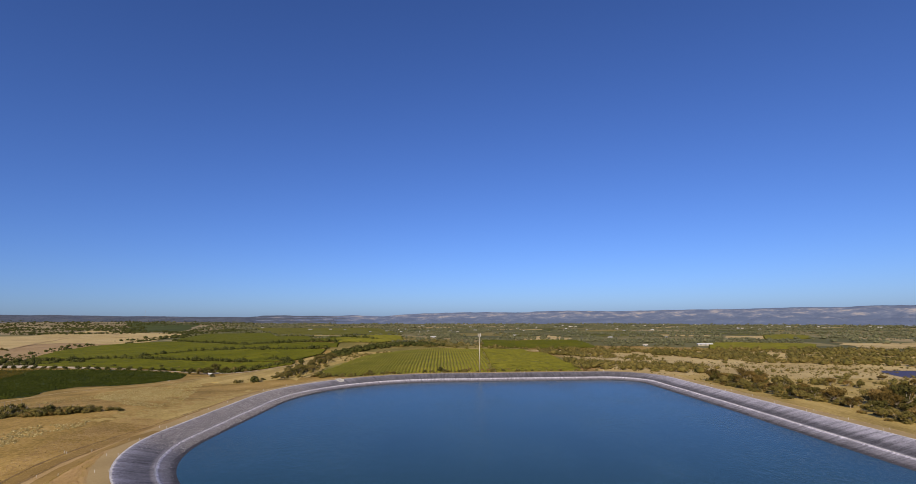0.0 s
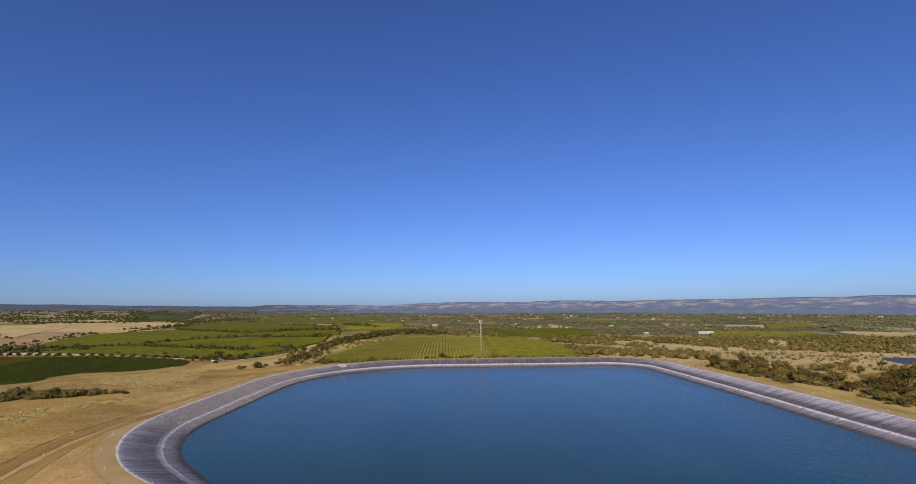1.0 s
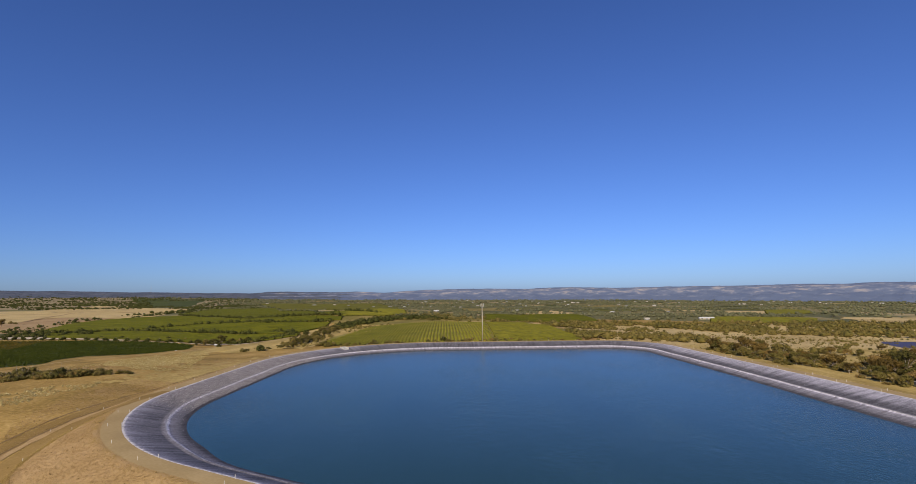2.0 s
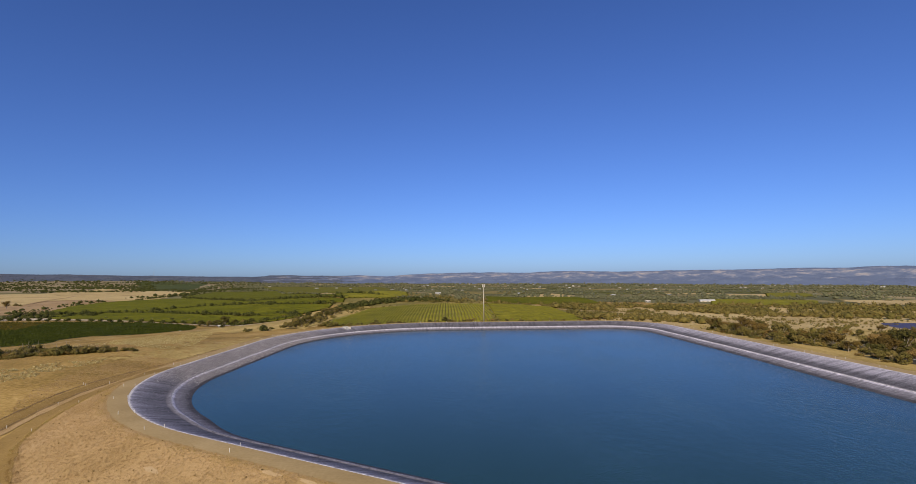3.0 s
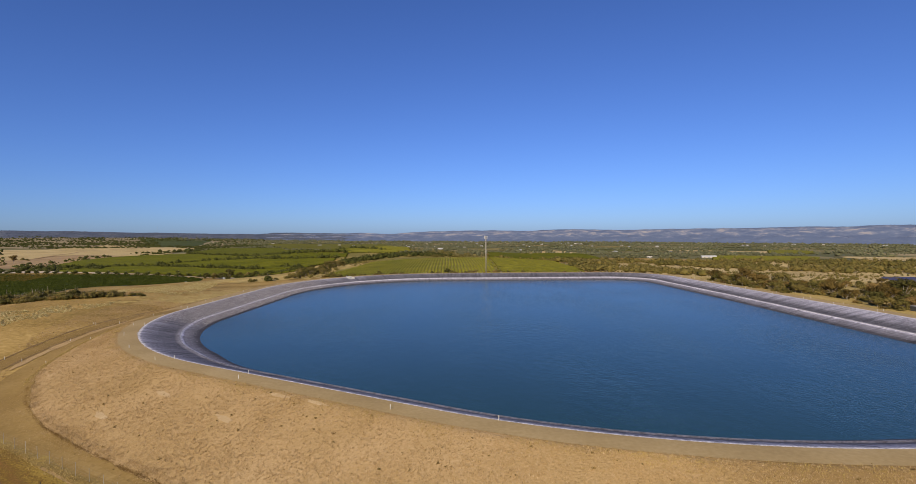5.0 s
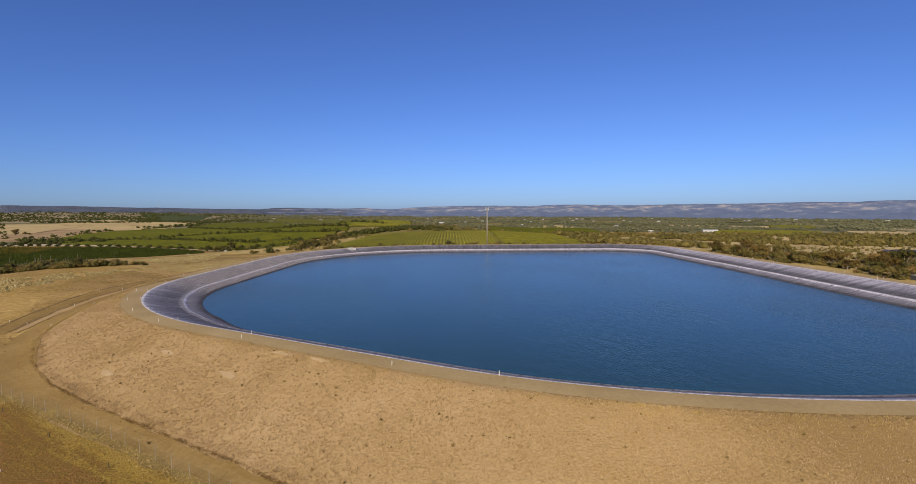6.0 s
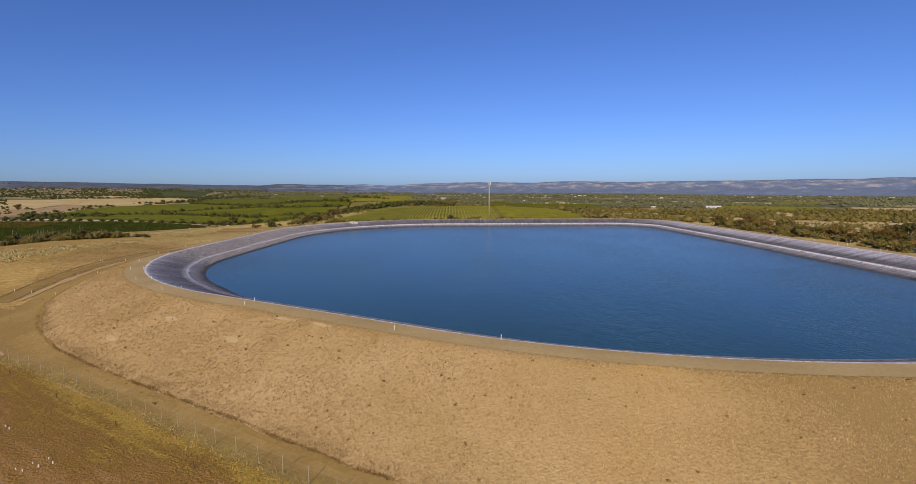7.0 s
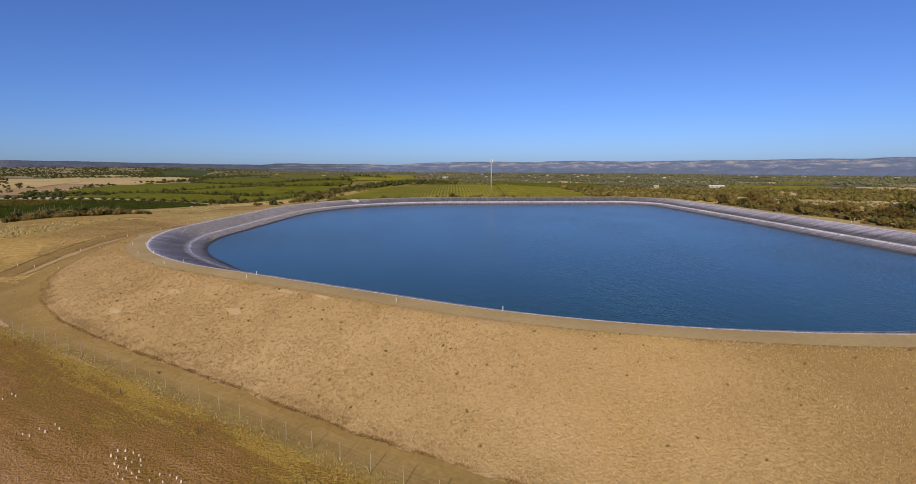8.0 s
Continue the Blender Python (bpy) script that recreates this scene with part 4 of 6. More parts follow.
def row_strip(a, b, wide, high, step):
    """Points and faces of one hedge-like row of vines from a to b."""
    n = max(3, int(np.linalg.norm(b - a) / step))
    k = np.linspace(0, 1, n)[:, None]
    p = a + (b - a) * k
    side = np.array([-(b - a)[1], (b - a)[0]]) / np.linalg.norm(b - a)
    z = height(p[:, 0], p[:, 1])
    j = rng.uniform(0.7, 1.2, (5, n))
    cut = [(-0.5 * j[0], 0.25 + 0 * j[0]), (-0.55 * j[1], 0.7 * j[1]), (0 * j[2], 0.95 * j[2]), (0.55 * j[3], 0.7 * j[3]), (0.5 * j[4], 0.25 + 0 * j[4])]
    verts = [np.c_[p + side * (wide * o)[:, None], z + high * h] for o, h in cut]
    return np.concatenate(verts), grid_faces(5, n)


def rows_of(poly, heading, gap):
    poly = np.asarray(poly, float)
    way = np.array((math.sin(heading), math.cos(heading)))
    side = np.array((way[1], -way[0]))
    reach = poly @ side
    for s in np.arange(reach.min() + gap / 2, reach.max(), gap):
        got = clip_row(poly, side * s, way)
        if got and got[1] - got[0] > 12:
            yield side * s + way * got[0], side * s + way * got[1]


def vineyard(name, poly, heading, gap, wide, high, step, mat, label):
    """All rows of one block as one mesh, for blocks too far off to pick rows apart."""
    verts, faces, n = [], [], 0
    for a, b in rows_of(poly, heading, gap):
        v, f = row_strip(a, b, wide, high, step)
        verts.append(v)
        faces.append(f + n)
        n += len(v)
    ob = new(name, mesh_of(name, np.concatenate(verts), np.concatenate(faces), mat, flat=True))
    return tagged(ob, label, "vineyard", kind="stuff")


CENTRE_BLOCK = [(-108, 366), (-40, 352), (22, 352), (26, 706), (-30, 694), (-76, 640), (-92, 520)]
natural_patch("vineyard_ground", [(-112, 362), (86, 348), (90, 730), (-78, 645)], VINE_SOIL, 0.12, "straw-coloured soil of a vineyard", "field", 60, 60)
for a, b in rows_of(CENTRE_BLOCK, -0.034, 2.5):
    v, f = row_strip(a, b, 1.45, 0.95, 2.2)
    tagged(new("vine_hedge", mesh_of("vine_hedge", v, f, VINE, flat=True)), "long trellised row of yellow-green grape vines", "vine row", "vine rows behind the reservoir")
vineyard("cross_vines", [(23.5, 354), (86, 354), (90, 715), (27.5, 706)], 1.45, 3.0, 2.1, 1.4, 2.5, VINE_PALE, "dense yellow-green vineyard block with rows running across")
BLOCKS = [
    ("near_left", [(-541, 656), (-500, 668), (-395, 647), (-307, 618), (-243, 602), (-185, 569), (-171, 529), (-202, 522), (-237, 546), (-279, 544), (-337, 559), (-422, 571), (-476, 582)], 1.78, 3.2, 2.5),
    ("second", [(-500, 677), (-421, 672), (-349, 640), (-243, 612), (-188, 588), (-172, 640), (-178, 688), (-229, 700), (-277, 719), (-344, 762), (-392, 783), (-445, 712)], 1.82, 3.2, 2.5),
    ("third", [(-600, 725), (-706, 900), (-758, 1058), (-753, 1148), (-683, 1225), (-588, 1150), (-464, 1050), (-329, 855), (-257, 785), (-175, 744), (-168, 706), (-229, 712), (-277, 733), (-344, 777), (-392, 799), (-445, 728), (-520, 690)], 2.0, 3.6, 2.8),
    ("fourth", [(-740, 1330), (-900, 1820), (-700, 1900), (-528, 1480), (-440, 1490), (-192, 832), (-172, 760), (-262, 818), (-329, 874), (-464, 1073), (-544, 1164), (-613, 1199)], 2.2, 5.0, 3.9),
    ("far_green", [(-580, 1660), (-175, 1570), (-455, 2700), (-1080, 2650)], 0.4, 12.0, 9.4),
    ("behind", [(40, 893), (105, 981), (189, 1074), (238, 1049), (219, 858), (206, 775), (149, 757), (93, 751), (33, 742)], 1.4, 4.0, 3.2),
    ("beside_woods", [(346, 711), (419, 857), (471, 891), (524, 862), (565, 814), (500, 723), (402, 690)], 1.3, 4.0, 3.2),
    ("by_shed", [(-182, 752), (-196, 825), (-150, 850), (-95, 832), (-84, 775), (-112, 742)], 2.2, 4.0, 3.1),
    ("by_town", [(605, 1012), (683, 1066), (728, 1062), (812, 1180), (867, 1350), (750, 1262)], 1.2, 6.0, 4.6),
]
OPEN_FIELDS += [poly for _, poly, *_ in BLOCKS] + [[(-671, 724), (-862, 1153), (-945, 1813), (-1742, 1868)], [(-1423, 2279), (-1124, 2067), (-1500, 3100), (-1750, 2900)], [(556, 1074), (640, 1028), (740, 1233), (630, 1217)], [(530, 712), (610, 668), (735, 801), (667, 895)]]
for key, poly, heading, gap, wide in BLOCKS:
    outline_patch("vineyard_ground", poly, VINE_FLOOR, 0.25, "grassy green floor of a vineyard block", "field")
    vineyard("vine_block", poly, heading, gap, wide, 1.9, 6.0 if gap < 10 else 30.0, VINE_FAR if key in ("near_left", "second", "third", "fourth", "behind") else VINE_PALE, "broad green vineyard block seen from afar")
natural_patch("dark_field", [(-1420, 2190), (-1105, 1990), (-1750, 3500), (-2150, 3300)], DARK_CROP, 0.9, "dark green irrigated field far off", "field")
outline_patch("brown_slope", [(-593, 664), (-589, 704), (-679, 846), (-706, 918), (-742, 1008), (-764, 1125), (-775, 1145), (-909, 1240), (-975, 1250), (-989, 1200), (-886, 1020), (-1005, 945), (-760, 690), (-690, 640)], BROWN_SLOPE, 0.4, "brown grazed slope with faint stock tracks", "field")
outline_patch("pasture", [(-854, 954), (-886, 1016), (-989, 1195), (-975, 1246), (-909, 1234), (-775, 1141), (-759, 1175), (-736, 1215), (-827, 1433), (-938, 1769), (-966, 1815), (-1073, 1894), (-1338, 2143), (-1484, 2215), (-1627, 2272), (-1541, 2024), (-1555, 1927), (-1467, 1745), (-1900, 1730), (-1480, 1330), (-1010, 950)], PASTURE, 0.7, "bare tan pasture on a low rise", "field", 24)
ribbon("stock_track", [(-900, 1040), (-1080, 1330), (-1190, 1560), (-1200, 1800), (-1290, 1980)], 7.0, BROWN_SLOPE, 1.0, "faint brown stock track across the pasture", "track", step=12)
ribbon("pale_strip", [(-640, 680), (-604, 680), (-566, 690), (-537, 706)], [9, 9, 8, 3], PASTURE, 0.6, "pale bare strip beside the vines", "track", step=5)
natural_patch("tan_strip", [(114, 1085), (254, 1085), (240, 1360), (140, 1240)], PASTURE, 0.5, "tan mown strip between vineyards", "field")
natural_patch("tan_field", [(561, 700), (640, 672), (790, 850), (640, 880)], PASTURE, 0.4, "tan stubble field", "field")
natural_patch("pale_field", [(556, 1074), (640, 1028), (740, 1233), (630, 1217)], PASTURE, 0.6, "pale bare field", "field")
natural_patch("strip_pasture", [(7, 1445), (121, 1424), (155, 1611), (-1, 1640)], OLIVE_GRASS, 0.6, "mown olive-tan strip beyond the vines", "field")
natural_patch("dry_clearing", [(96, 362), (335, 365), (445, 500), (110, 560)], PASTURE, 0.12, "dry tan clearing dotted with bushes", "field", 40, 40)
ORCHARD_PLOT = [(-300, 285), (-279, 316), (-267, 323), (-285, 358), (-288, 392), (-251, 382), (-231, 393), (-242, 441), (-273, 518), (-290, 530), (-330, 538), (-397, 547), (-495, 545), (-560, 545)]
outline_patch("orchard_ground", ORCHARD_PLOT, ORCHARD, 0.1, "shaded green floor of an orchard", "field")
natural_patch("gully_grass", [(-210, 356), (-112, 350), (-40, 760), (-150, 740)], SIDE_GRASS, 0.1, "dry straw grass of a shallow gully", "field", 60, 60)
natural_patch("wood_floor", [(98, 470), (445, 490), (590, 650), (105, 720)], PASTURE, 0.1, "dry tan grass under open woodland", "field", 50, 50)
natural_patch("side_paddock", [(157, 110), (420, 180), (420, 374), (137, 362)], SIDE_GRASS, 0.12, "dry tan paddock between scattered trees", "field", 60, 60, 2.0)
natural_patch("vine_verge", [(-165, 640), (-60, 640), (110, 800), (-200, 870)], OLIVE_GRASS, 0.14, "olive grass up the gully", "field", 40, 40)
natural_patch("vine_verge", [(-86, 690), (98, 712), (110, 790), (-96, 780)], OLIVE_GRASS, 0.2, "olive grass behind the vineyard", "field", 30, 30)
natural_patch("scrub_pasture", [(-1800, 1900), (-1000, 1900), (-1500, 3900), (-3600, 3900)], SCRUB_LAND, 0.5, "olive-tan grass between scrub clumps", "field", 30, 30)
plots = random.Random(5)
for _ in range(170):
    y = 1250 + 2450 * plots.random() ** 1.2
    x = y * plots.uniform(-0.30, 0.98)
    if any(inside(f, x, y) for f in OPEN_FIELDS):
        continue
    w, d, turn = plots.uniform(18, 75) * (0.5 + y / 2500), plots.uniform(14, 55) * (0.5 + y / 2500), plots.uniform(-0.5, 0.5)
    c, n = math.cos(turn), math.sin(turn)
    corners = [(x + a * w * c - b * d * n, y + a * w * n + b * d * c) for a, b in ((-1, -1), (1, -1), (1, 1), (-1, 1))]
    mat, label = plots.choice(((VINE_PALE, "green vineyard plot on the plain"), (VINE_FAR, "deep green vineyard plot on the plain"), (VINE_FAR, "green vineyard plot on the plain"), (OLIVE_GRASS, "olive grass paddock on the plain"), (PASTURE, "tan bare paddock on the plain")))
    OPEN_FIELDS.append(corners)
    natural_patch("field_plot", corners, mat, 0.25 + y * 0.00016, label, "field", 8, 8)
ribbon("orchard_road", [(-560, 592), (-516, 588), (-483, 583), (-413, 577), (-343, 569), (-306, 564), (-287, 559), (-264, 546), (-243, 524), (-203, 507), (-171, 496), (-154, 510), (-138, 506)], [30, 30, 30, 30, 29, 25, 20, 12, 8, 7, 7, 6, 5], PALE_ROAD, 0.3, "pale earth road between orchard and vines", "road", step=4)
ribbon("orchard_lane", [(-420, 558), (-366, 551), (-330, 544), (-297, 540), (-277, 537), (-256, 528)], 3.6, PALE_ROAD, 0.3, "narrow pale lane along the orchard trees", "track", step=4)
ribbon("farm_road", [(-215, 545), (-181, 520), (-160, 553), (-158, 626), (-140, 690)], 4.5, PASTURE, 0.3, "pale earth farm road", "road", step=4)
ribbon("plot_track", [(-263, 298), (-263, 322), (-264, 342), (-254, 355), (-240, 363), (-220, 371), (-198, 394), (-205, 440), (-218, 495)], 3.0, PASTURE, 0.2, "thin pale track along the orchard", "track", step=4)
ribbon("vineyard_headland", [(-108, 362), (-78, 500), (-74, 640), (-30, 700), (28, 716)], 4.0, PASTURE, 0.25, "pale earth headland round the vines", "track", step=4)
ribbon("valley_track", [(88, 720), (110, 640), (128, 560), (150, 520)], 4.0, PASTURE, 0.3, "pale track beside the vines", "track", step=4)

x, y = scatter(ORCHARD_PLOT, 2.1)
row = np.round((x * 0.6 + y * 0.8) / 3.4) * 3.4
off = row - (x * 0.6 + y * 0.8)
x, y = x + off * 0.6 * 0.8, y + off * 0.8 * 0.8
r = rng.uniform(0.8, 1.3, len(x))
rusty = inside([(-600, 575), (-448, 560), (-434, 514), (-413, 465), (-540, 460)], x, y) & (rng.uniform(0, 1, len(x)) < 0.7)
for keep, leaves, text in ((~rusty, ORCHARD, "dense dark green orchard in close rows"), (rusty, VINE_RUST, "rusty yellow corner of the orchard")):
    tagged(new("orchard", tri_mesh("orchard", leaf_cloud(np.c_[x, y, height(x, y) + r * 0.5][keep], np.c_[r, r, r * 0.6][keep], 14, 0.5, core=0), leaves)), text, "orchard", kind="stuff")
pale = [scatter([(-227, 325), (-225, 344), (-205, 374), (-190, 376), (-172, 347), (-126, 236), (-130, 219), (-145, 224), (-212, 301)], 1.08, 0.15, 12), scatter([(-182, 176), (-150, 172), (-149, 179), (-139, 184), (-134, 190), (-131, 183), (-135, 163), (-136, 154), (-139, 147), (-170, 152)], 0.80, 0.15, 6, 3), scatter([(-237, 283), (-230, 328), (-205, 293), (-227, 271)], 2.0, 0.3, 20, 5)]
x, y = np.concatenate([p[0] for p in pale]), np.concatenate([p[1] for p in pale])
r = rng.uniform(0.16, 0.38, len(x))
tagged(new("dry_plants", tri_mesh("dry_plants", leaf_cloud(np.c_[x, y, height(x, y) + r * 0.5], np.c_[r, r, r * 0.9], 9, 0.9, core=0), PALE_PLANT)), "patches of pale yellow dried plants", "dry plants", kind="stuff")


# ---- trees ----
def tree(leaves, seed, tall, wide, lean=0.0, shrub=False):
    """A gum tree or bush: tapered trunk, limbs, a crown of loose clumps."""
    r = random.Random(seed)
    thing = new("bush" if shrub else "gum_tree")
    bm = bmesh.new()
    fork = Vector((lean * 0.6, 0, tall * (0.12 if shrub else 0.22)))
    tube(bm, (0, 0, -0.4), fork, tall * 0.035, tall * 0.024, 7)
    clumps = []
    for k in range(7 if shrub else 13):
        a = 2.4 * k + r.uniform(-0.5, 0.5)
        out = wide * r.uniform(0.10, 0.44)
        tip = Vector((lean + out * math.cos(a), out * math.sin(a), tall * r.uniform(0.26, 0.92)))
        tube(bm, fork, tip, tall * 0.016, tall * 0.006, 5)
        size = wide * r.uniform(0.15, 0.25)
        clumps.append((tip, size))
    clumps.append((Vector((lean, 0, tall * 0.84)), wide * 0.24))
    part("trunk", baked("trunk", bm, BARK), thing)
    c = np.array([t[:] for t, _ in clumps])
    s = np.array([(v, v, v * 0.72) for _, v in clumps])
    if shrub:
        c[:, 2] = np.maximum(c[:, 2] * 0.66 - 0.1 * tall, s[:, 2] * 0.75)
    part("crown", tri_mesh("crown", leaf_cloud(c, s, 100, 0.27, core=0.6), leaves), thing)
    return thing


KINDS = [tree(GUM, 1, 8.5, 8.5), tree(GUM_BROWN, 2, 7.5, 9.0, 0.6), tree(GUM, 3, 6.5, 7.0, -0.4), tree(GUM_BROWN, 4, 9.5, 8.0, 0.3), tree(GUM, 5, 3.4, 4.6, 0, True), tree(GUM_BROWN, 6, 2.8, 4.2, 0, True), tree(GUM, 8, 4.6, 5.4, 0.2, True), tree(DARK_LEAF, 9, 6.4, 8.4, 0, True)]
KINDS[7].name = "round_tree"
TEXT = [("olive-green gum tree with pale trunk", "tree"), ("rusty olive gum tree with a wide open crown", "tree"), ("small olive-green gum tree", "tree"), ("tall rusty-green gum tree with pale limbs", "tree"),
        ("low olive-green bush in dry grass", "bush"), ("low brownish bush in dry grass", "bush"), ("rounded olive-green bush on open ground", "bush"), ("dense round dark olive tree beside the orchard road", "tree")]
for ob, (text, cat) in zip(KINDS, TEXT):
    tagged(ob, text, cat, "scattered gum trees and bushes")
used = set()


def plant(kind, x, y, scale=1.0):
    m = pose(x, y, float(height(x, y)) - 0.05, 0, 0, random.uniform(0, 360)) @ Matrix.Diagonal((scale * random.uniform(0.9, 1.15), scale * random.uniform(0.9, 1.15), scale * random.uniform(0.85, 1.1), 1))
    if kind in used:
        copy_thing(KINDS[kind], m)
    else:
        used.add(kind)
        KINDS[kind].matrix_basis = m
        KINDS[kind].scale = (1, 1, 1)
        KINDS[kind].matrix_basis = pose(x, y, float(height(x, y)) - 0.05)


# behind the long side bank
for x, y in ((158, 322), (161, 312), (160, 300), (163, 292), (160, 280), (159, 272), (162, 262), (160, 254), (161, 246), (168, 318), (171, 304), (170, 288), (172, 270), (170, 256), (176, 282), (180, 268)):
    for _ in range(5):
        plant(random.choice((0, 1, 2, 2, 3, 4, 5, 6, 6)), x + random.uniform(-3, 8), y + random.uniform(-6, 6), random.uniform(0.42, 0.8))
# bushes close behind the bank
for x, y, wx, wy, count in ((155, 305, 3, 22, 16), (154.5, 264, 2.5, 20, 18), (166, 205, 3, 12, 9), (168.5, 233, 2, 3, 4)):
    for _ in range(count):
        plant(random.choice((2, 4, 5, 6, 6)), x + random.uniform(-wx, wx), y + random.uniform(-wy, wy), random.uniform(0.45, 0.9))
# looser groups farther out: centre, half spans, count, size
for cx, cy, wx, wy, count, size in ((173, 228, 5, 10, 8, 0.75), (175, 205, 7, 13, 13, 0.75), (195, 213, 11, 9, 12, 0.8), (200, 232, 14, 7, 12, 0.85), (215, 252, 14, 13, 15, 0.8), (230, 317, 13, 6, 7, 0.75), (284, 328, 14, 14, 8, 0.75), (248, 289, 12, 11, 5, 0.75),
                                    (194, 344, 12, 8, 5, 0.8), (290, 362, 18, 5, 3, 0.85)):
    for _ in range(count):
        plant(random.choice((0, 1, 1, 2, 3, 4, 4, 5, 5, 6, 6)), cx + random.uniform(-wx, wx), cy + random.uniform(-wy, wy), size * random.uniform(0.5, 1.0))
# taller gums in front of the solar array
for k, x, y, size in ((1, 204, 249, 1.15), (0, 199.5, 232.5, 1.2), (3, 207, 241, 1.0), (1, 216, 254, 1.2), (1, 171.5, 238, 0.9), (0, 191, 244, 0.85), (2, 182, 250, 0.9), (0, 214, 252, 1.05), (1, 186, 230, 0.85)):
    plant(k, x, y, size)
# a belt of trees up the gully beside the vines
belt = np.array([(-127, 364), (-125, 392), (-124, 426), (-127, 470), (-139, 530), (-150, 588), (-140, 645), (-116, 684), (-78, 716), (-30, 730)], float)
for k in np.arange(0, 5.0, 0.11):
    p = belt[int(k)] + (belt[int(k) + 1] - belt[int(k)]) * (k % 1)
    for _ in range(3):
        plant(random.choice((0, 2, 2, 6, 6, 4)), p[0] + random.uniform(-11, 9), p[1] + random.uniform(-6, 6), random.uniform(0.42, 0.78))
for x, y, k in ((-150, 347, 6), (-148, 349, 4), (-139, 350, 7), (-138, 392, 6), (-129, 390, 2), (-124, 384, 6), (-118, 376, 4)):
    plant(k, x, y, 0.9)
# bushes at the back foot of the far bank
for x in np.arange(-104, 96, 2.7):
    if random.random() < 0.85:
        plant(random.choice((4, 5, 6)), x + random.uniform(-2, 2), 360 + random.uniform(-4, 7) + max(0, -x - 60) * 0.1, random.uniform(0.5, 1.15))
# hedge on the shoulder beside the ramp
for x, y, wx, wy, count, low, high in ((-189, 214, 9, 5, 26, 0.9, 1.5), (-176, 205, 6, 3, 14, 0.6, 1.1), (-165, 203, 5, 2.5, 14, 0.7, 1.2), (-156, 203, 5, 2.5, 15, 0.8, 1.3), (-146, 206, 5, 2, 12, 0.6, 1.0), (-139, 209, 3, 1.5, 5, 0.5, 0.8)):
    for _ in range(count):
        plant(random.choice((4, 4, 5, 6, 6)), x + random.uniform(-wx, wx), y + random.uniform(-wy, wy), random.uniform(low, high))


# a line of round trees along the orchard road
line = np.array([(-560, 571), (-516, 567), (-477, 561), (-442, 557), (-409, 555), (-373, 550), (-339, 546), (-306, 544), (-285, 541), (-262, 533), (-240, 524)], float)
along = np.r_[0, np.cumsum(np.linalg.norm(np.diff(line, axis=0), axis=1))]
for d in np.arange(0, along[-1], 12.4):
    d = d + random.uniform(-1, 1)
    x, y = (float(np.interp(d, along, line[:, k])) for k in (0, 1))
    plant(7, x, y + random.uniform(-1, 1), random.uniform(0.74, 0.9))
    if random.random() < 0.6:
        plant(random.choice((4, 6, 7)), x + random.uniform(2, 7), y + random.uniform(18, 26), random.uniform(0.6, 0.85))
# a knot of trees where the orchard ends
for x, y in ((-246, 520), (-252, 516), (-236, 524), (-228, 522), (-262, 520), (-222, 528), (-215, 520), (-270, 518)):
    plant(random.choice((0, 2, 2, 6)), x, y, random.uniform(0.8, 1.15))
# lone trees on the far rise
plant(3, -780, 857, 1.6)
plant(6, -858, 963, 1.9)
plant(4, -838, 950, 1.6)
plant(4, -715, 770, 1.5)
plant(6, -205, 428, 0.9)


# ---- woods that cannot be counted ----
def woods(poly, gap, low, high, patchy, cell, seed, squash=0.75, per=0):
    x, y = scatter(poly, gap, patchy, cell, seed)
    r = rng.uniform(low, high, len(x)) * rng.choice((0.3, 0.42, 0.55, 0.75, 1.0, 1.25), len(x))
    return leaf_cloud(np.c_[x, y, height(x, y) + r * 0.55], np.c_[r * rng.uniform(0.8, 1.3, len(x)), r, r * squash * rng.uniform(0.7, 1.25, len(x))], per or (5 if gap > 12 else 44), 0.5 if gap > 12 else 0.28, core=0.85 if gap > 12 else 0.72)


def tree_line(way, gap, off, low, high):
    """Clumps along a line of plan points."""
    way = np.array(way, float)
    along = np.r_[0, np.cumsum(np.linalg.norm(np.diff(way, axis=0), axis=1))]
    at = np.arange(0, along[-1], gap) + rng.uniform(-gap / 2, gap / 2, len(np.arange(0, along[-1], gap)))
    x, y = np.interp(at, along, way[:, 0]) + rng.normal(0, off, len(at)), np.interp(at, along, way[:, 1]) + rng.normal(0, off, len(at))
    r = rng.uniform(low, high, len(x)) * rng.choice((0.6, 0.8, 1.0, 1.2), len(x))
    return leaf_cloud(np.c_[x, y, height(x, y) + r * 0.6], np.c_[r, r, r * 0.8], 40, 0.3, core=0.72)


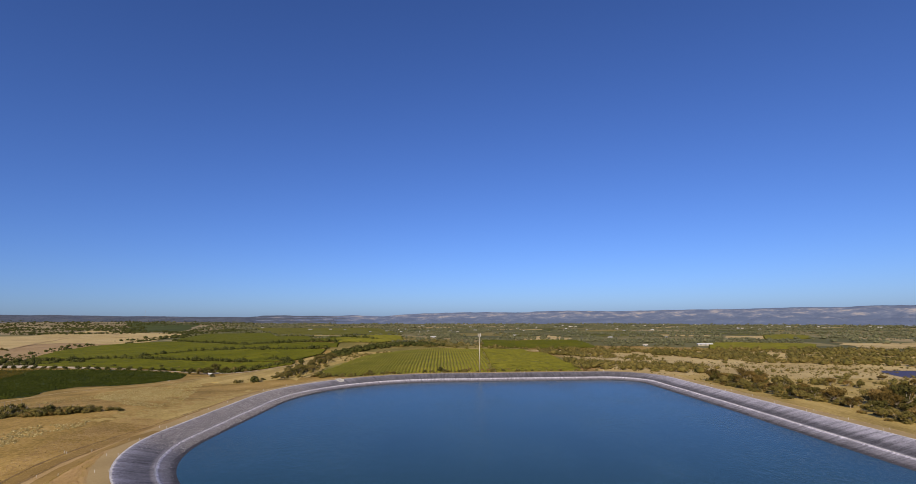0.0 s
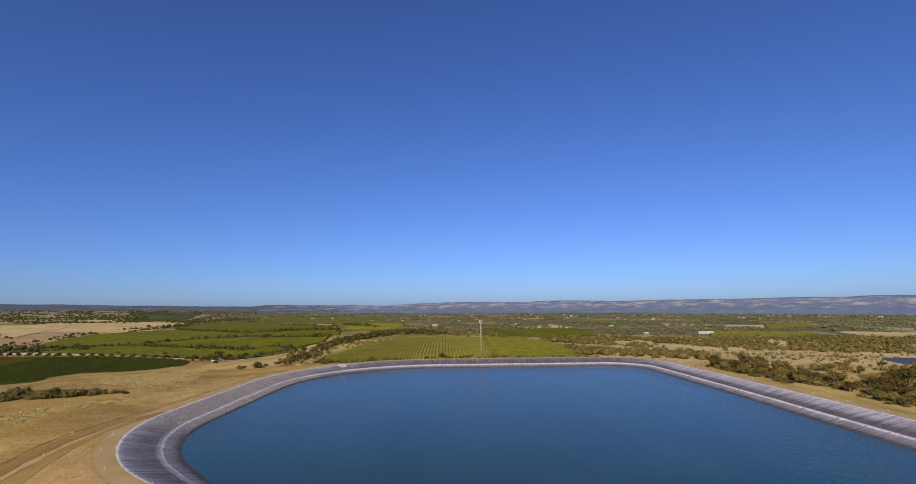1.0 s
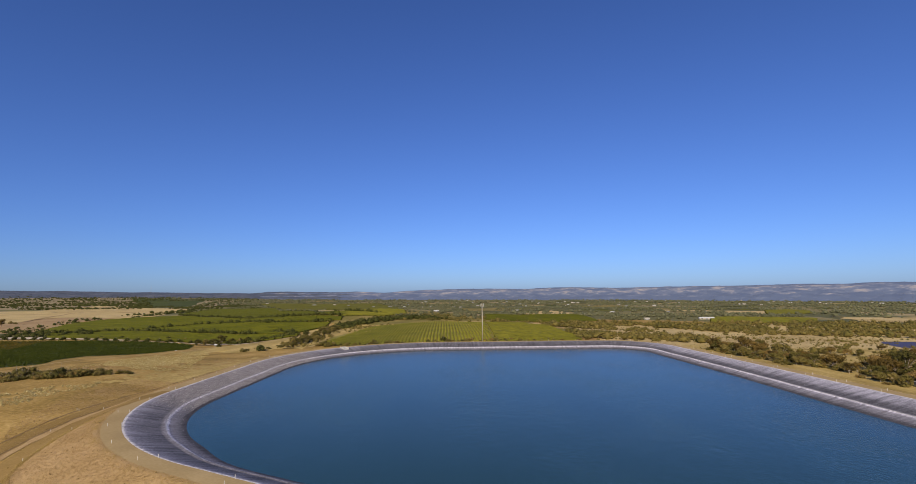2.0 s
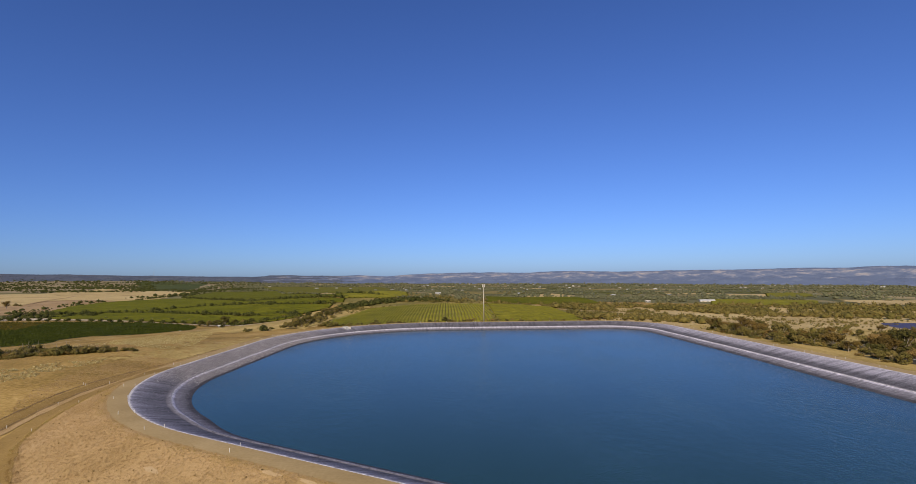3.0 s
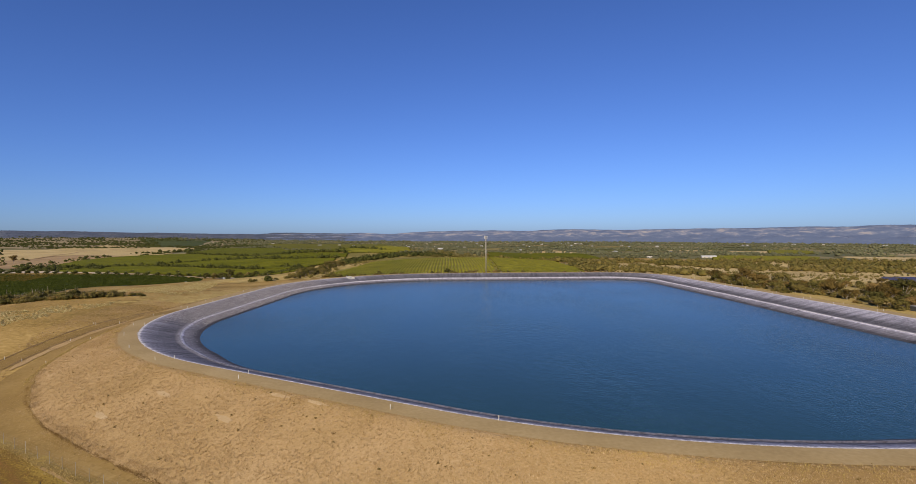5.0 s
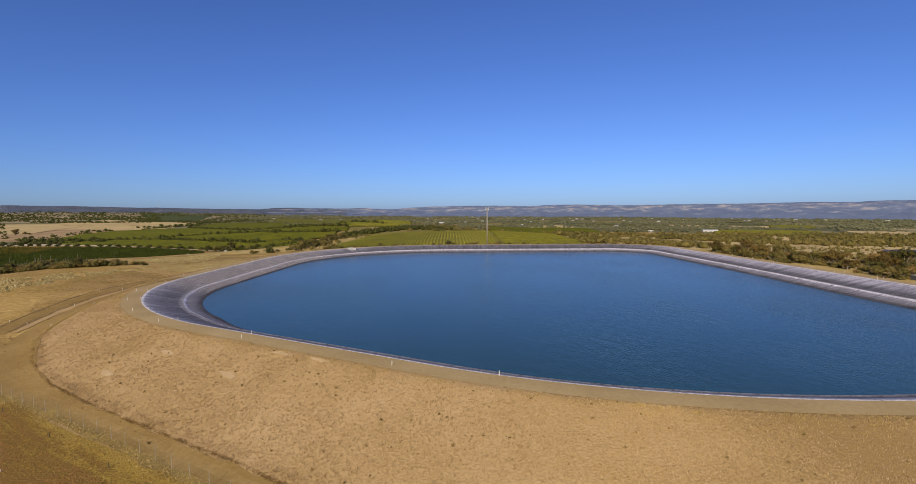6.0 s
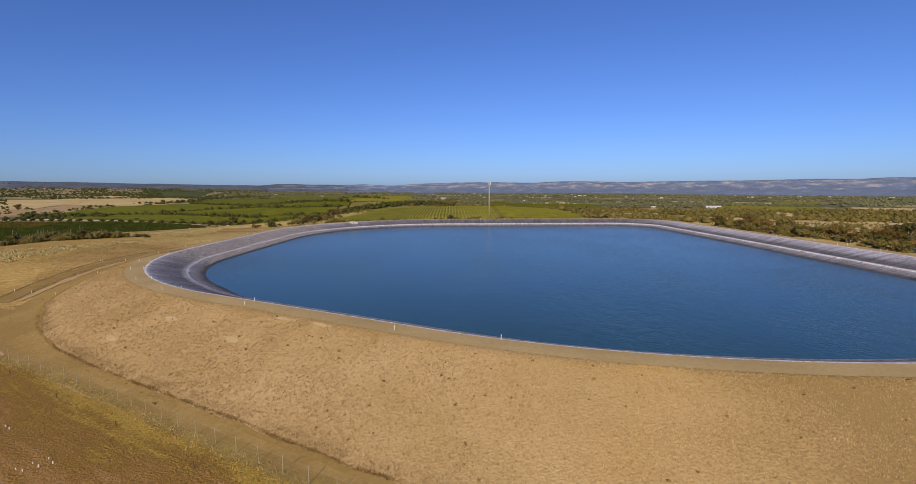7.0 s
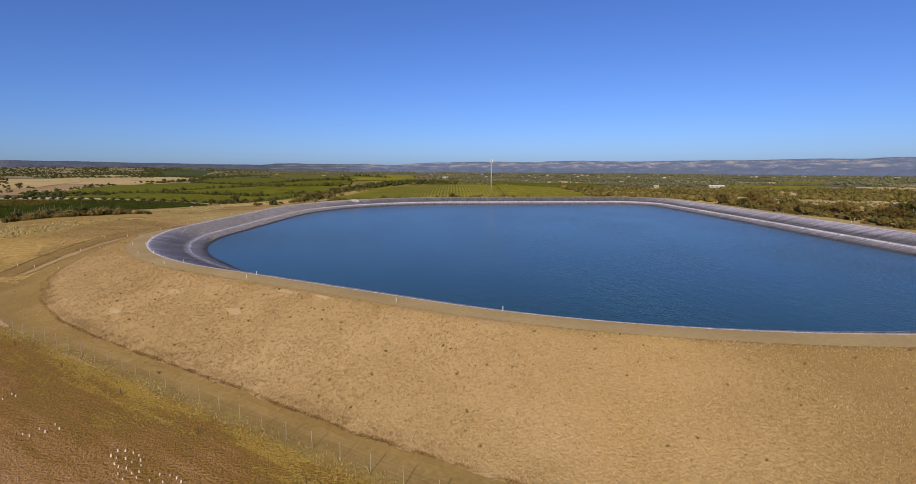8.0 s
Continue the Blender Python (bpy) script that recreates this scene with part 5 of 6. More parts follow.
rows_of_trees = [tree_line(w, g * 0.72, o, 2.2, 4.2) for w, g, o in (([(-545, 604), (-505, 606), (-478, 612), (-450, 617)], 3.0, 3.2), ([(-570, 636), (-551, 642), (-534, 645), (-505, 650), (-470, 634)], 3.4, 2.6), ([(-519, 640), (-500, 671), (-456, 684), (-421, 668), (-349, 635), (-319, 630), (-270, 617), (-243, 605)], 4.2, 1.2), ([(-232, 617), (-220, 613), (-188, 580)], 3.4, 1.6), ([(-445, 717), (-425, 753), (-392, 788), (-344, 768), (-277, 725), (-229, 705), (-179, 697)], 4.6, 1.2),
                 ([(-714, 1280), (-613, 1183), (-544, 1150), (-464, 1060), (-329, 863), (-262, 806), (-175, 750)], 6.0, 1.6), ([(-753, 1160), (-800, 1334), (-845, 1522), (-941, 1768), (-1058, 2075), (-1047, 2257)], 7.0, 5.0), ([(-528, 1475), (-489, 1505), (-410, 1450)], 6.0, 4.0), ([(-200, 828), (-158, 800), (-129, 782)], 4.0, 3.0), ([(-150, 588), (-140, 645), (-116, 684), (-78, 716), (-30, 730)], 0.8, 6.5), ([(-170, 545), (-200, 530), (-236, 520)], 2.2, 2.5))]
tagged(new("tree_rows", tri_mesh("tree_rows", np.concatenate(rows_of_trees), DARK_LEAF)), "dark olive tree rows between the vineyard plots", "trees", kind="stuff")
near_wood = [woods([(140, 300), (190, 230), (340, 250), (420, 380), (440, 500), (110, 500)], 5.5, 0.35, 0.9, 0.3, 20, 51),
             woods([(157, 240), (182, 236), (190, 326), (156, 326)], 3.2, 0.8, 2.2, 0.35, 14, 41),
             woods([(166, 196), (184, 190), (245, 246), (214, 262), (176, 232)], 3.8, 0.8, 2.4, 0.4, 14, 42),
             woods([(-134, 360), (-110, 362), (-80, 640), (-142, 640)], 5.0, 0.8, 2.0, 0.5, 18, 31),
             woods([(-84, 690), (96, 716), (104, 780), (-94, 776)], 5.0, 1.5, 3.2, 0.45, 24, 32)]
near_wood += [woods([(86, 374), (115, 373), (153, 372), (179, 371), (210, 433), (201, 464), (171, 465), (141, 454), (112, 443), (88, 445)], 4.2, 1.8, 3.6, 0.22, 16, 22),
              woods([(86, 523), (120, 497), (205, 662), (234, 655), (269, 572), (302, 517), (260, 725), (189, 738), (112, 731)], 5.0, 2.2, 4.4, 0.36, 24, 2),
              woods([(302, 519), (368, 490), (430, 487), (591, 666), (490, 702), (396, 678), (326, 693), (262, 725)], 5.2, 2.2, 4.6, 0.36, 26, 3),
              woods([(132, 505), (200, 650), (225, 630), (238, 575), (190, 492)], 7.0, 1.4, 3.0, 0.55, 20, 61),
              woods([(430, 480), (640, 500), (720, 660), (591, 660)], 7.0, 2.6, 4.8, 0.2, 50, 63),
              woods([(195, 440), (268, 556), (340, 488), (420, 478), (400, 400), (300, 360), (215, 350)], 7.0, 0.7, 1.9, 0.45, 22, 64),
              woods([(205, 345), (300, 356), (420, 400), (420, 370), (280, 318), (222, 322)], 6.0, 1.2, 2.8, 0.5, 20, 65)]
tagged(new("woodland", tri_mesh("woodland", np.concatenate(near_wood), SCRUB)), "mixed olive scrub woodland with open gaps", "woodland", kind="stuff")
far_wood = [woods([(-700, 1250), (0, 900), (700, 880), (1700, 1500), (1700, 2400), (-1000, 2400)], 14, 2.4, 5.0, 0.38, 110, 5, 0.65), woods([(-1300, 2300), (2600, 2200), (3400, 3900), (-2300, 3900)], 26, 4.2, 9.0, 0.32, 240, 6, 0.5),
            woods([(600, 640), (1500, 800), (1700, 1500), (700, 880)], 13, 2.4, 5.0, 0.42, 90, 9, 0.65), woods([(-120, 735), (60, 745), (30, 830), (-110, 850)], 8.0, 2.0, 3.8, 0.35, 40, 10), woods([(230, 1080), (240, 780), (600, 880), (560, 1060), (260, 1080)], 9.5, 2.0, 4.4, 0.42, 50, 11), woods([(10, 830), (90, 760), (105, 990), (120, 1080), (-40, 1300), (-90, 1000)], 10.0, 2.0, 4.2, 0.45, 50, 81)]
tagged(new("far_woodland", tri_mesh("far_woodland", np.concatenate(far_wood), FAR_LEAF)), "dark olive tree belts across the far plain, greyed by painted haze", "woodland", kind="stuff")
k = rng.integers(0, len(HILL_ROWS), 10000)
p = HILL_ROWS[k] + np.c_[rng.uniform(-28, 28, (len(k), 2)), np.zeros(len(k))]
low = np.clip((p[:, 2] + 20) / 75, 0, 1)
side = p[:, 0] / p[:, 1]
v = np.array([noise.noise((a / 160, b / 260, c / 60)) for a, b, c in p]) + rng.uniform(-0.2, 0.2, len(p)) + 1.0 * (1 - low) ** 1.5 - 0.15 - 3.0 * smooth(-0.22, -0.32, side)
p, v = p[np.abs(side) < 1.05], v[np.abs(side) < 1.05]
p = p[v > 0.2]
r = rng.uniform(1.0, 2.4, len(p))
tagged(new("hill_woodland", tri_mesh("hill_woodland", leaf_cloud(p + np.c_[0 * r, 0 * r, r * 0.2], np.c_[r * 1.4, r * 1.4, r * 0.6], 8, 0.6, core=0.8), HILL_TREE)), "trees speckling the distant hills, haze painted into their grey-green", "woodland", kind="stuff")
left_wood = [woods([(-1420, 2200), (-1110, 1990), (-1060, 2080), (-1050, 2400), (-1500, 3800), (-3300, 3700), (-2300, 2300), (-1640, 2290)], 20, 3.2, 7.0, 0.42, 150, 71, 0.65), woods([(-1900, 1500), (-850, 1300), (-600, 1700), (-900, 2400), (-2400, 2600)], 14, 3.0, 6.0, 0.5, 110, 7, 0.6), woods([(-1400, 950), (-640, 700), (-800, 1150), (-1500, 1500)], 18, 2.5, 5.0, 0.5, 80, 8, 0.65), woods([(-560, 600), (-520, 690), (-840, 1130), (-780, 760)], 13, 1.2, 3.0, 0.5, 60, 15)]
tagged(new("scrub_clumps", tri_mesh("scrub_clumps", np.concatenate(left_wood), DARK_LEAF)), "dark scrub clumps on tan rising ground", "woodland", kind="stuff")
k = rng.integers(0, len(HILL_ROWS), 26000)
q = HILL_ROWS[k] + np.c_[rng.uniform(-28, 28, (len(k), 2)), np.zeros(len(k))]
side = q[:, 0] / q[:, 1]
q = q[(side < -0.24) & (side > -1.05)]
r = rng.uniform(1.0, 2.8, len(q))
tagged(new("ridge_woodland", tri_mesh("ridge_woodland", leaf_cloud(q, np.c_[r * 1.6, r * 1.6, r * 0.8], 6, 0.6, core=0.8), HILL_DARK)), "dark woods on the lower ridge, slate-blue from painted haze", "woodland", kind="stuff")


# ---- buildings far off ----
def shed(x, y, wide, deep, tall, roof, turn, label):
    thing = tagged(new("farm_shed"), label, "building", "farm buildings on the plain")
    thing.matrix_basis = pose(x, y, float(height(x, y)) - 0.2, 0, 0, turn)
    bm = bmesh.new()
    box(bm, -wide / 2, -deep / 2, -1, wide / 2, deep / 2, tall)
    part("wall", baked("wall", bm, WALL), thing)
    rise = deep * 0.22
    w, d = wide / 2 + 0.5, deep / 2 + 0.6
    v = [(-w, -d, tall - 0.1), (w, -d, tall - 0.1), (w, 0, tall + rise), (-w, 0, tall + rise), (w, d, tall - 0.1), (-w, d, tall - 0.1)]
    me = mesh_of("roof", v + [(a, b, c - 0.25) for a, b, c in v], [(0, 1, 2, 3), (3, 2, 4, 5), (7, 6, 9, 8), (8, 9, 11, 10), (0, 6, 7, 1), (4, 10, 11, 5), (0, 3, 9, 6), (3, 5, 11, 9), (1, 7, 8, 2), (2, 8, 10, 4)], roof, flat=True)
    part("roof", me, thing)
    bm = bmesh.new()
    box(bm, -1.6, -deep / 2 - 0.06, -0.2, 1.6, -deep / 2 + 0.1, tall * 0.7)
    part("door", baked("door", bm, TIN_GREY), thing)
    for k in (-0.32, 0.32):
        bm = bmesh.new()
        box(bm, wide * k - 1.2, -deep / 2 - 0.05, tall * 0.35, wide * k + 1.2, -deep / 2 + 0.1, tall * 0.7)
        part("window", baked("window", bm, GLASS_DARK), thing)


SHEDS = [(-42, 838, 17, 8, 4.0, TIN_WHITE, 5), (339, 1148, 18, 12, 5, TIN_WHITE, 20), (386, 806, 44, 12, 4, TIN_WHITE, -8), (460, 1138, 14, 9, 4, TIN_GREY, 40),
         (-640, 2200, 30, 15, 5, TIN_GREY, 10), (-560, 2230, 20, 14, 5, WALL, -10), (-480, 2150, 18, 12, 5, TIN_GREY, 20), (-330, 1900, 17, 11, 4, TIN_GREY, 0), (-120, 1500, 15, 9, 4, WALL, 15), (150, 1380, 14, 9, 4, TIN_WHITE, -15),
         (60, 1900, 20, 12, 5, TIN_GREY, 5), (1410, 2185, 25, 14, 5, TIN_WHITE, 0), (290, 800, 14, 9, 4.0, WALL, 0),
         (-1000, 2600, 25, 14, 5, WALL, 0), (-150, 1010, 16, 9, 4, WALL, 12)]
for x, y, w, d, h, roof, turn in SHEDS:
    shed(x, y, w * 0.5, d * 0.55, h * 0.6, roof, turn, {"white_tin_roof": "farm shed with a bright white tin roof", "grey_tin_roof": "farm shed with a dull grey tin roof"}.get(roof.name, "rendered farmhouse with a pale roof"))
shed(-247, 512, 2.6, 2.2, 1.9, TIN_WHITE, 15, "tiny pump shed with a white tin roof by the orchard")
# invented trough, added where only a small white post-like thing stands
trough = tagged(new("water_trough"), "small white object below the orchard, given an invented trough shape", "trough")
trough.matrix_basis = pose(-228, 406, float(height(-228, 406)), 0, 0, 35) @ Matrix.Scale(0.55, 4)
bm = bmesh.new()
for dims in ((-1.3, -0.5, -0.2, 1.3, 0.5, 0.12), (-1.3, -0.5, 0.12, 1.3, -0.4, 0.7), (-1.3, 0.4, 0.12, 1.3, 0.5, 0.7), (-1.3, -0.4, 0.12, -1.2, 0.4, 0.7), (1.2, -0.4, 0.12, 1.3, 0.4, 0.7)):
    box(bm, *dims)
part("basin", baked("basin", bm, WHITE), trough)
bm = bmesh.new()
tube(bm, (1.25, 0.55, -0.2), (1.25, 0.55, 0.95), 0.05)
part("pipe", baked("pipe", bm, STEEL), trough)
town = random.Random(11)
for k in range(120):
    a = town.uniform(-0.15, 0.8)
    d = town.uniform(1700, 3700)
    s = 0.6 + d / 4200
    shed(d * math.tan(a), d, town.uniform(6, 10) * s, town.uniform(5, 7) * s, town.uniform(1.8, 2.6) * s, town.choice((TIN_WHITE, TIN_GREY, TIN_GREY, WALL, WALL)), town.uniform(-40, 40), "small pale-roofed house among trees on the plain")


# ---- pump house behind the long bank ----
def pump_house(x, y, turn):
    thing = tagged(new("pump_house"), "small dark grey steel pump house beside the bank", "shed")
    thing.matrix_basis = pose(x, y, float(height(x, y)) - 0.05, 0, 0, turn)
    bm = bmesh.new()
    box(bm, -1.6, -1.2, -0.2, 1.6, 1.2, 2.1, 0.03)
    part("wall", baked("wall", bm, DARK_STEEL), thing)
    bm = bmesh.new()
    box(bm, -1.75, -1.35, 2.1, 1.75, 1.35, 2.2, 0.02)
    part("roof", baked("roof", bm, TIN_GREY), thing)
    bm = bmesh.new()
    box(bm, -0.5, -1.25, 0.0, 0.4, -1.19, 1.95, 0.01)
    door = part("door", baked("door", bm, TIN_GREY), thing)
    bm = bmesh.new()
    box(bm, 0.22, -1.31, 0.95, 0.3, -1.25, 1.1, 0.008)
    part("handle", baked("handle", bm, STEEL), door)


PUMP = (173.5, 196.5)
pump_house(PUMP[0], PUMP[1], 12)
marker = tagged(new("marker_post"), "tall pale timber post beside the pump house", "post")
marker.matrix_basis = pose(PUMP[0] - 3.4, PUMP[1] + 1.2, float(height(PUMP[0] - 3.4, PUMP[1] + 1.2)))
bm = bmesh.new()
box(bm, -0.09, -0.09, -0.4, 0.09, 0.09, 2.3, 0.015)
part("post", baked("post", bm, BARK), marker)
bm = bmesh.new()
box(bm, -0.12, -0.12, 2.3, 0.12, 0.12, 2.36, 0.01)
part("cap", baked("cap", bm, STEEL), marker)


# ---- solar array ----
solar = tagged(new("solar_array"), "ground-mounted rows of dark blue solar panels", "solar array")
solar.matrix_basis = pose(384, 408, float(height(384, 408)), 0, 0, -8)
bm = bmesh.new()
box(bm, -0.98, -1.7, -0.03, 0.98, 1.7, 0.03, 0.01)
module = baked("panel", bm, PANEL)
for r in range(8):
    y, x0 = -24 + r * 6.2, -46 + 1.8 * r
    for c in range(34):
        part("panel", module, solar, at=pose(x0 + c * 2.02, y, 1.5, 22, 0, 0))
    bm = bmesh.new()
    tube(bm, (x0 - 1, y, 1.4), (x0 + 68, y, 1.4), 0.07)
    for c in range(12):
        tube(bm, (x0 + c * 6, y, -2.2), (x0 + c * 6, y, 1.4), 0.06)
    part("frame", baked("frame", bm, STEEL), solar)


# ---- lattice mast on the left horizon ----
tower = tagged(new("lattice_tower"), "thin steel lattice radio tower on the horizon", "tower")
tower.matrix_basis = pose(-2405, 3900, 40.0) @ Matrix.Diagonal((1, 1, 0.95, 1))
for sx, sy in ((-1, -1), (1, -1), (1, 1), (-1, 1)):
    bm = bmesh.new()
    tube(bm, (sx * 3.4, sy * 3.4, -1), (sx * 0.6, sy * 0.6, 72), 0.08, 0.07, 5)
    part("leg", baked("leg", bm, STEEL), tower)
for k in range(11):
    z = k * 6.5
    w0, w1 = 3.4 - 2.8 * z / 78, 3.4 - 2.8 * (z + 6.5) / 78
    bm = bmesh.new()
    for (ax, ay), (bx, by) in (((-1, -1), (1, -1)), ((1, -1), (1, 1)), ((1, 1), (-1, 1)), ((-1, 1), (-1, -1))):
        tube(bm, (ax * w0, ay * w0, z), (bx * w1, by * w1, z + 6.5), 0.04, 0.04, 4)
    part("brace", baked("brace", bm, STEEL), tower)


# ---- stones on the inner bank ----
def stones(spans, lo, hi, smin, smax, count):
    idx = np.concatenate([np.arange(a, b) % len(CREST) for a, b in spans])
    i = (rng.choice(idx, count) + rng.normal(0, 7, count).astype(int)) % len(CREST)
    s = rng.uniform(lo, hi, count)
    p = CREST[i] + CREST_OUT[i] * (s * WIDTH[i])[:, None] + rng.uniform(-0.5, 0.5, (count, 2))
    r = rng.uniform(smin, smax, count) * rng.choice((0.7, 1, 1, 1.5), count)
    octa = np.array([[(1, 0, 0), (0, 1, 0), (0, 0, 1)], [(0, 1, 0), (-1, 0, 0), (0, 0, 1)], [(-1, 0, 0), (0, -1, 0), (0, 0, 1)], [(0, -1, 0), (1, 0, 0), (0, 0, 1)]], float)
    turn = rng.uniform(0, 6.28, count)
    c, n = np.cos(turn), np.sin(turn)
    x = octa[None, ..., 0] * c[:, None, None] - octa[None, ..., 1] * n[:, None, None]
    y = octa[None, ..., 0] * n[:, None, None] + octa[None, ..., 1] * c[:, None, None]
    flat = rng.uniform(0.5, 0.95, (count, 1, 1))
    tris = np.stack([x * r[:, None, None] * rng.uniform(0.7, 1.3, (count, 1, 1)), y * r[:, None, None], octa[None, ..., 2] * r[:, None, None] * flat], -1)
    base = np.c_[p, s * 0.248 + 0.03]
    return tris + base[:, None, None]


left0, left1 = on_crest(-97, 290), on_crest(-94, 165)
far_round = [(on_crest(137, 110), on_crest(-84, 128) + len(CREST))]
heap = [stones([(left0, left1 if left1 > left0 else left1 + len(CREST))], -13.4, -0.8, 0.09, 0.22, 32000), stones(far_round, -13.8, -10.2, 0.04, 0.11, 9000), stones(far_round, -8.5, -1.0, 0.03, 0.09, 9000)]
tagged(new("riprap_stones", tri_mesh("riprap_stones", np.concatenate([h.reshape(-1, 3, 3) for h in heap]), STONE)), "loose grey and bleached stones on the inner bank", "stones", kind="stuff")


# ---- grass ----
def tufts(x, y, low, high, blades, spread=0.5):
    n = len(x)
    z = height(x, y)
    h = rng.uniform(low, high, n)
    a = rng.uniform(0, 6.28, (n, blades))
    lean = rng.uniform(0.1, 0.8, (n, blades))
    root = np.stack([x[:, None] + rng.normal(0, 0.12, (n, blades)), y[:, None] + rng.normal(0, 0.12, (n, blades)), np.broadcast_to(z[:, None] - 0.02, (n, blades))], -1)
    tip = root + np.stack([np.cos(a) * lean * h[:, None], np.sin(a) * lean * h[:, None], np.broadcast_to(h[:, None], (n, blades)) * rng.uniform(0.7, 1.1, (n, blades))], -1)
    w = 0.16 * h[:, None]
    side = np.stack([-np.sin(a) * w, np.cos(a) * w, 0 * a], -1)
    return np.stack([root - side, root + side, tip], 2).reshape(-1, 3, 3)


i = rng.integers(0, len(CREST), 250000)
s = 5.4 + 22 * rng.uniform(0, 1, len(i))
p = CREST[i] + CREST_OUT[i] * s[:, None] + rng.uniform(-1.0, 1.0, (len(i), 2))
near = (p[:, 1] < 200) & (p[:, 0] < 75) & (p[:, 1] > 20)
ramp_line = np.array(RAMP)
clear = np.min(np.linalg.norm(p[:, None] - ramp_line[None], axis=-1), axis=1) > 4.5
p = p[near & clear]
p = p[off_bare(p)]
density = np.array([noise.noise((a / 9, b / 9, 2.0)) for a, b in p])
p = p[density + rng.uniform(-0.5, 0.5, len(p)) > -0.25]
tagged(new("dry_grass", tri_mesh("dry_grass", tufts(p[:, 0], p[:, 1], 0.07, 0.26, 5), DRY_TUFT)), "tufts of dry golden grass on the bank", "grass", kind="stuff")


def clumps(x, y, low, high, blades, wide, lean_to=(0.5, 0.25)):
    """Tussocks: many thin blades from one foot, bent over by the wind."""
    n = len(x)
    h = rng.uniform(low, high, n)
    z = height(x, y)
    a = rng.uniform(0, 6.28, (n, blades))
    far = np.sqrt(rng.uniform(0, 1, (n, blades))) * wide * h[:, None]
    root = np.stack([x[:, None] + np.cos(a) * far, y[:, None] + np.sin(a) * far, np.broadcast_to(z[:, None] - 0.03, (n, blades))], -1)
    up = h[:, None] * rng.uniform(0.6, 1.15, (n, blades))
    bend = np.stack([np.cos(a) * 0.5 + lean_to[0], np.sin(a) * 0.5 + lean_to[1]], -1) * (up * rng.uniform(0.3, 1.0, (n, blades)))[..., None]
    tip = root + np.concatenate([bend, up[..., None]], -1)
    b = rng.uniform(0, 6.28, (n, blades))
    side = np.stack([np.cos(b), np.sin(b), 0 * b], -1) * (0.13 * h[:, None] * rng.uniform(0.6, 1.2, (n, blades)))[..., None]
    return np.stack([root - side, root + side, tip], 2).reshape(-1, 3, 3)


i = rng.integers(0, len(CREST), 210000)
p = CREST[i] + CREST_OUT[i] * (4.9 + 22.3 * rng.uniform(0, 1, len(i)))[:, None] + rng.uniform(-0.6, 0.6, (len(i), 2))
p = p[(p[:, 1] < 175) & (p[:, 0] < 75) & (p[:, 0] > -100)]
clear = np.min(np.linalg.norm(p[:, None] - ramp_line[None], axis=-1), axis=1) > 4.2
p = p[clear]
thick = np.array([0.35 * noise.noise((a / 7, b / 7, 8.0)) + 0.5 * noise.noise((a / 1.3, b / 1.3, 4.0)) for a, b in p])
p = p[(thick + rng.uniform(-0.5, 0.5, len(p)) > 0.10) & off_bare(p)]
tagged(new("tussock_grass", tri_mesh("tussock_grass", clumps(p[:, 0], p[:, 1], 0.08, 0.25, 9, 1.0, (0.35, 0.2)), DRY_TUFT)), "wind-bent straw tussocks thick on the bank", "grass", kind="stuff")
i = rng.integers(0, len(CREST), 1500)
p = CREST[i] + CREST_OUT[i] * (5.0 + 22.5 * rng.uniform(0, 1, len(i)) ** 1.3)[:, None]
p = p[(p[:, 1] < 180) & (p[:, 0] < 75)]
p = p + rng.uniform(-1, 1, p.shape)
r = rng.uniform(0.06, 0.2, len(p)) * rng.choice((0.7, 1.0, 1.3), len(p))
tagged(new("weeds", tri_mesh("weeds", leaf_cloud(np.c_[p, height(p[:, 0], p[:, 1]) + r * 0.5], np.c_[r, r, r * 0.8], 14, 0.6, core=0.5), GREEN_TUFT)), "small green and brown weeds in the dry grass", "weeds", kind="stuff")
x, y = scatter([(-104, 68), (-104, 84), (-80, 78.6), (-47, 62), (-9, 40.6), (14, 27.4), (14, 8), (-20, 28), (-60, 46)], 0.36, 0.25, 3.5, 12)
away = (-0.489 * x - 0.872 * y + 31.8)
keep = rng.uniform(0, 1, len(x)) < np.clip(1.25 - away / 17, 0.06, 1)
tagged(new("field_weeds", tri_mesh("field_weeds", clumps(x[keep], y[keep], 0.07, 0.24, 9, 1.1), BROWN_TUFT)), "coarse olive and rust weeds beyond the fence", "grass", kind="stuff")
x, y = scatter([(-100, 40), (20, -5), (20, 23), (-10, 40), (-80, 79)], 0.27, 0.15, 7, 4)
tagged(new("stubble", tri_mesh("stubble", tufts(x, y, 0.07, 0.26, 4), BROWN_TUFT)), "brown and straw-yellow stubble beyond the fence", "grass", kind="stuff")
verge = np.array([(60.0, 2.5), (14.0, 28.2), (-9.5, 41.4), (-22.2, 48.6), (-34.7, 55.9), (-47.2, 63.5), (-62.0, 71.4), (-77.8, 79.6)])
along = np.r_[0, np.cumsum(np.linalg.norm(np.diff(verge, axis=0), axis=1))]
t = rng.uniform(0, along[-1], 2600)
x, y = np.interp(t, along, verge[:, 0]) + rng.normal(-0.3, 0.6, len(t)), np.interp(t, along, verge[:, 1]) + rng.normal(-0.5, 0.6, len(t))
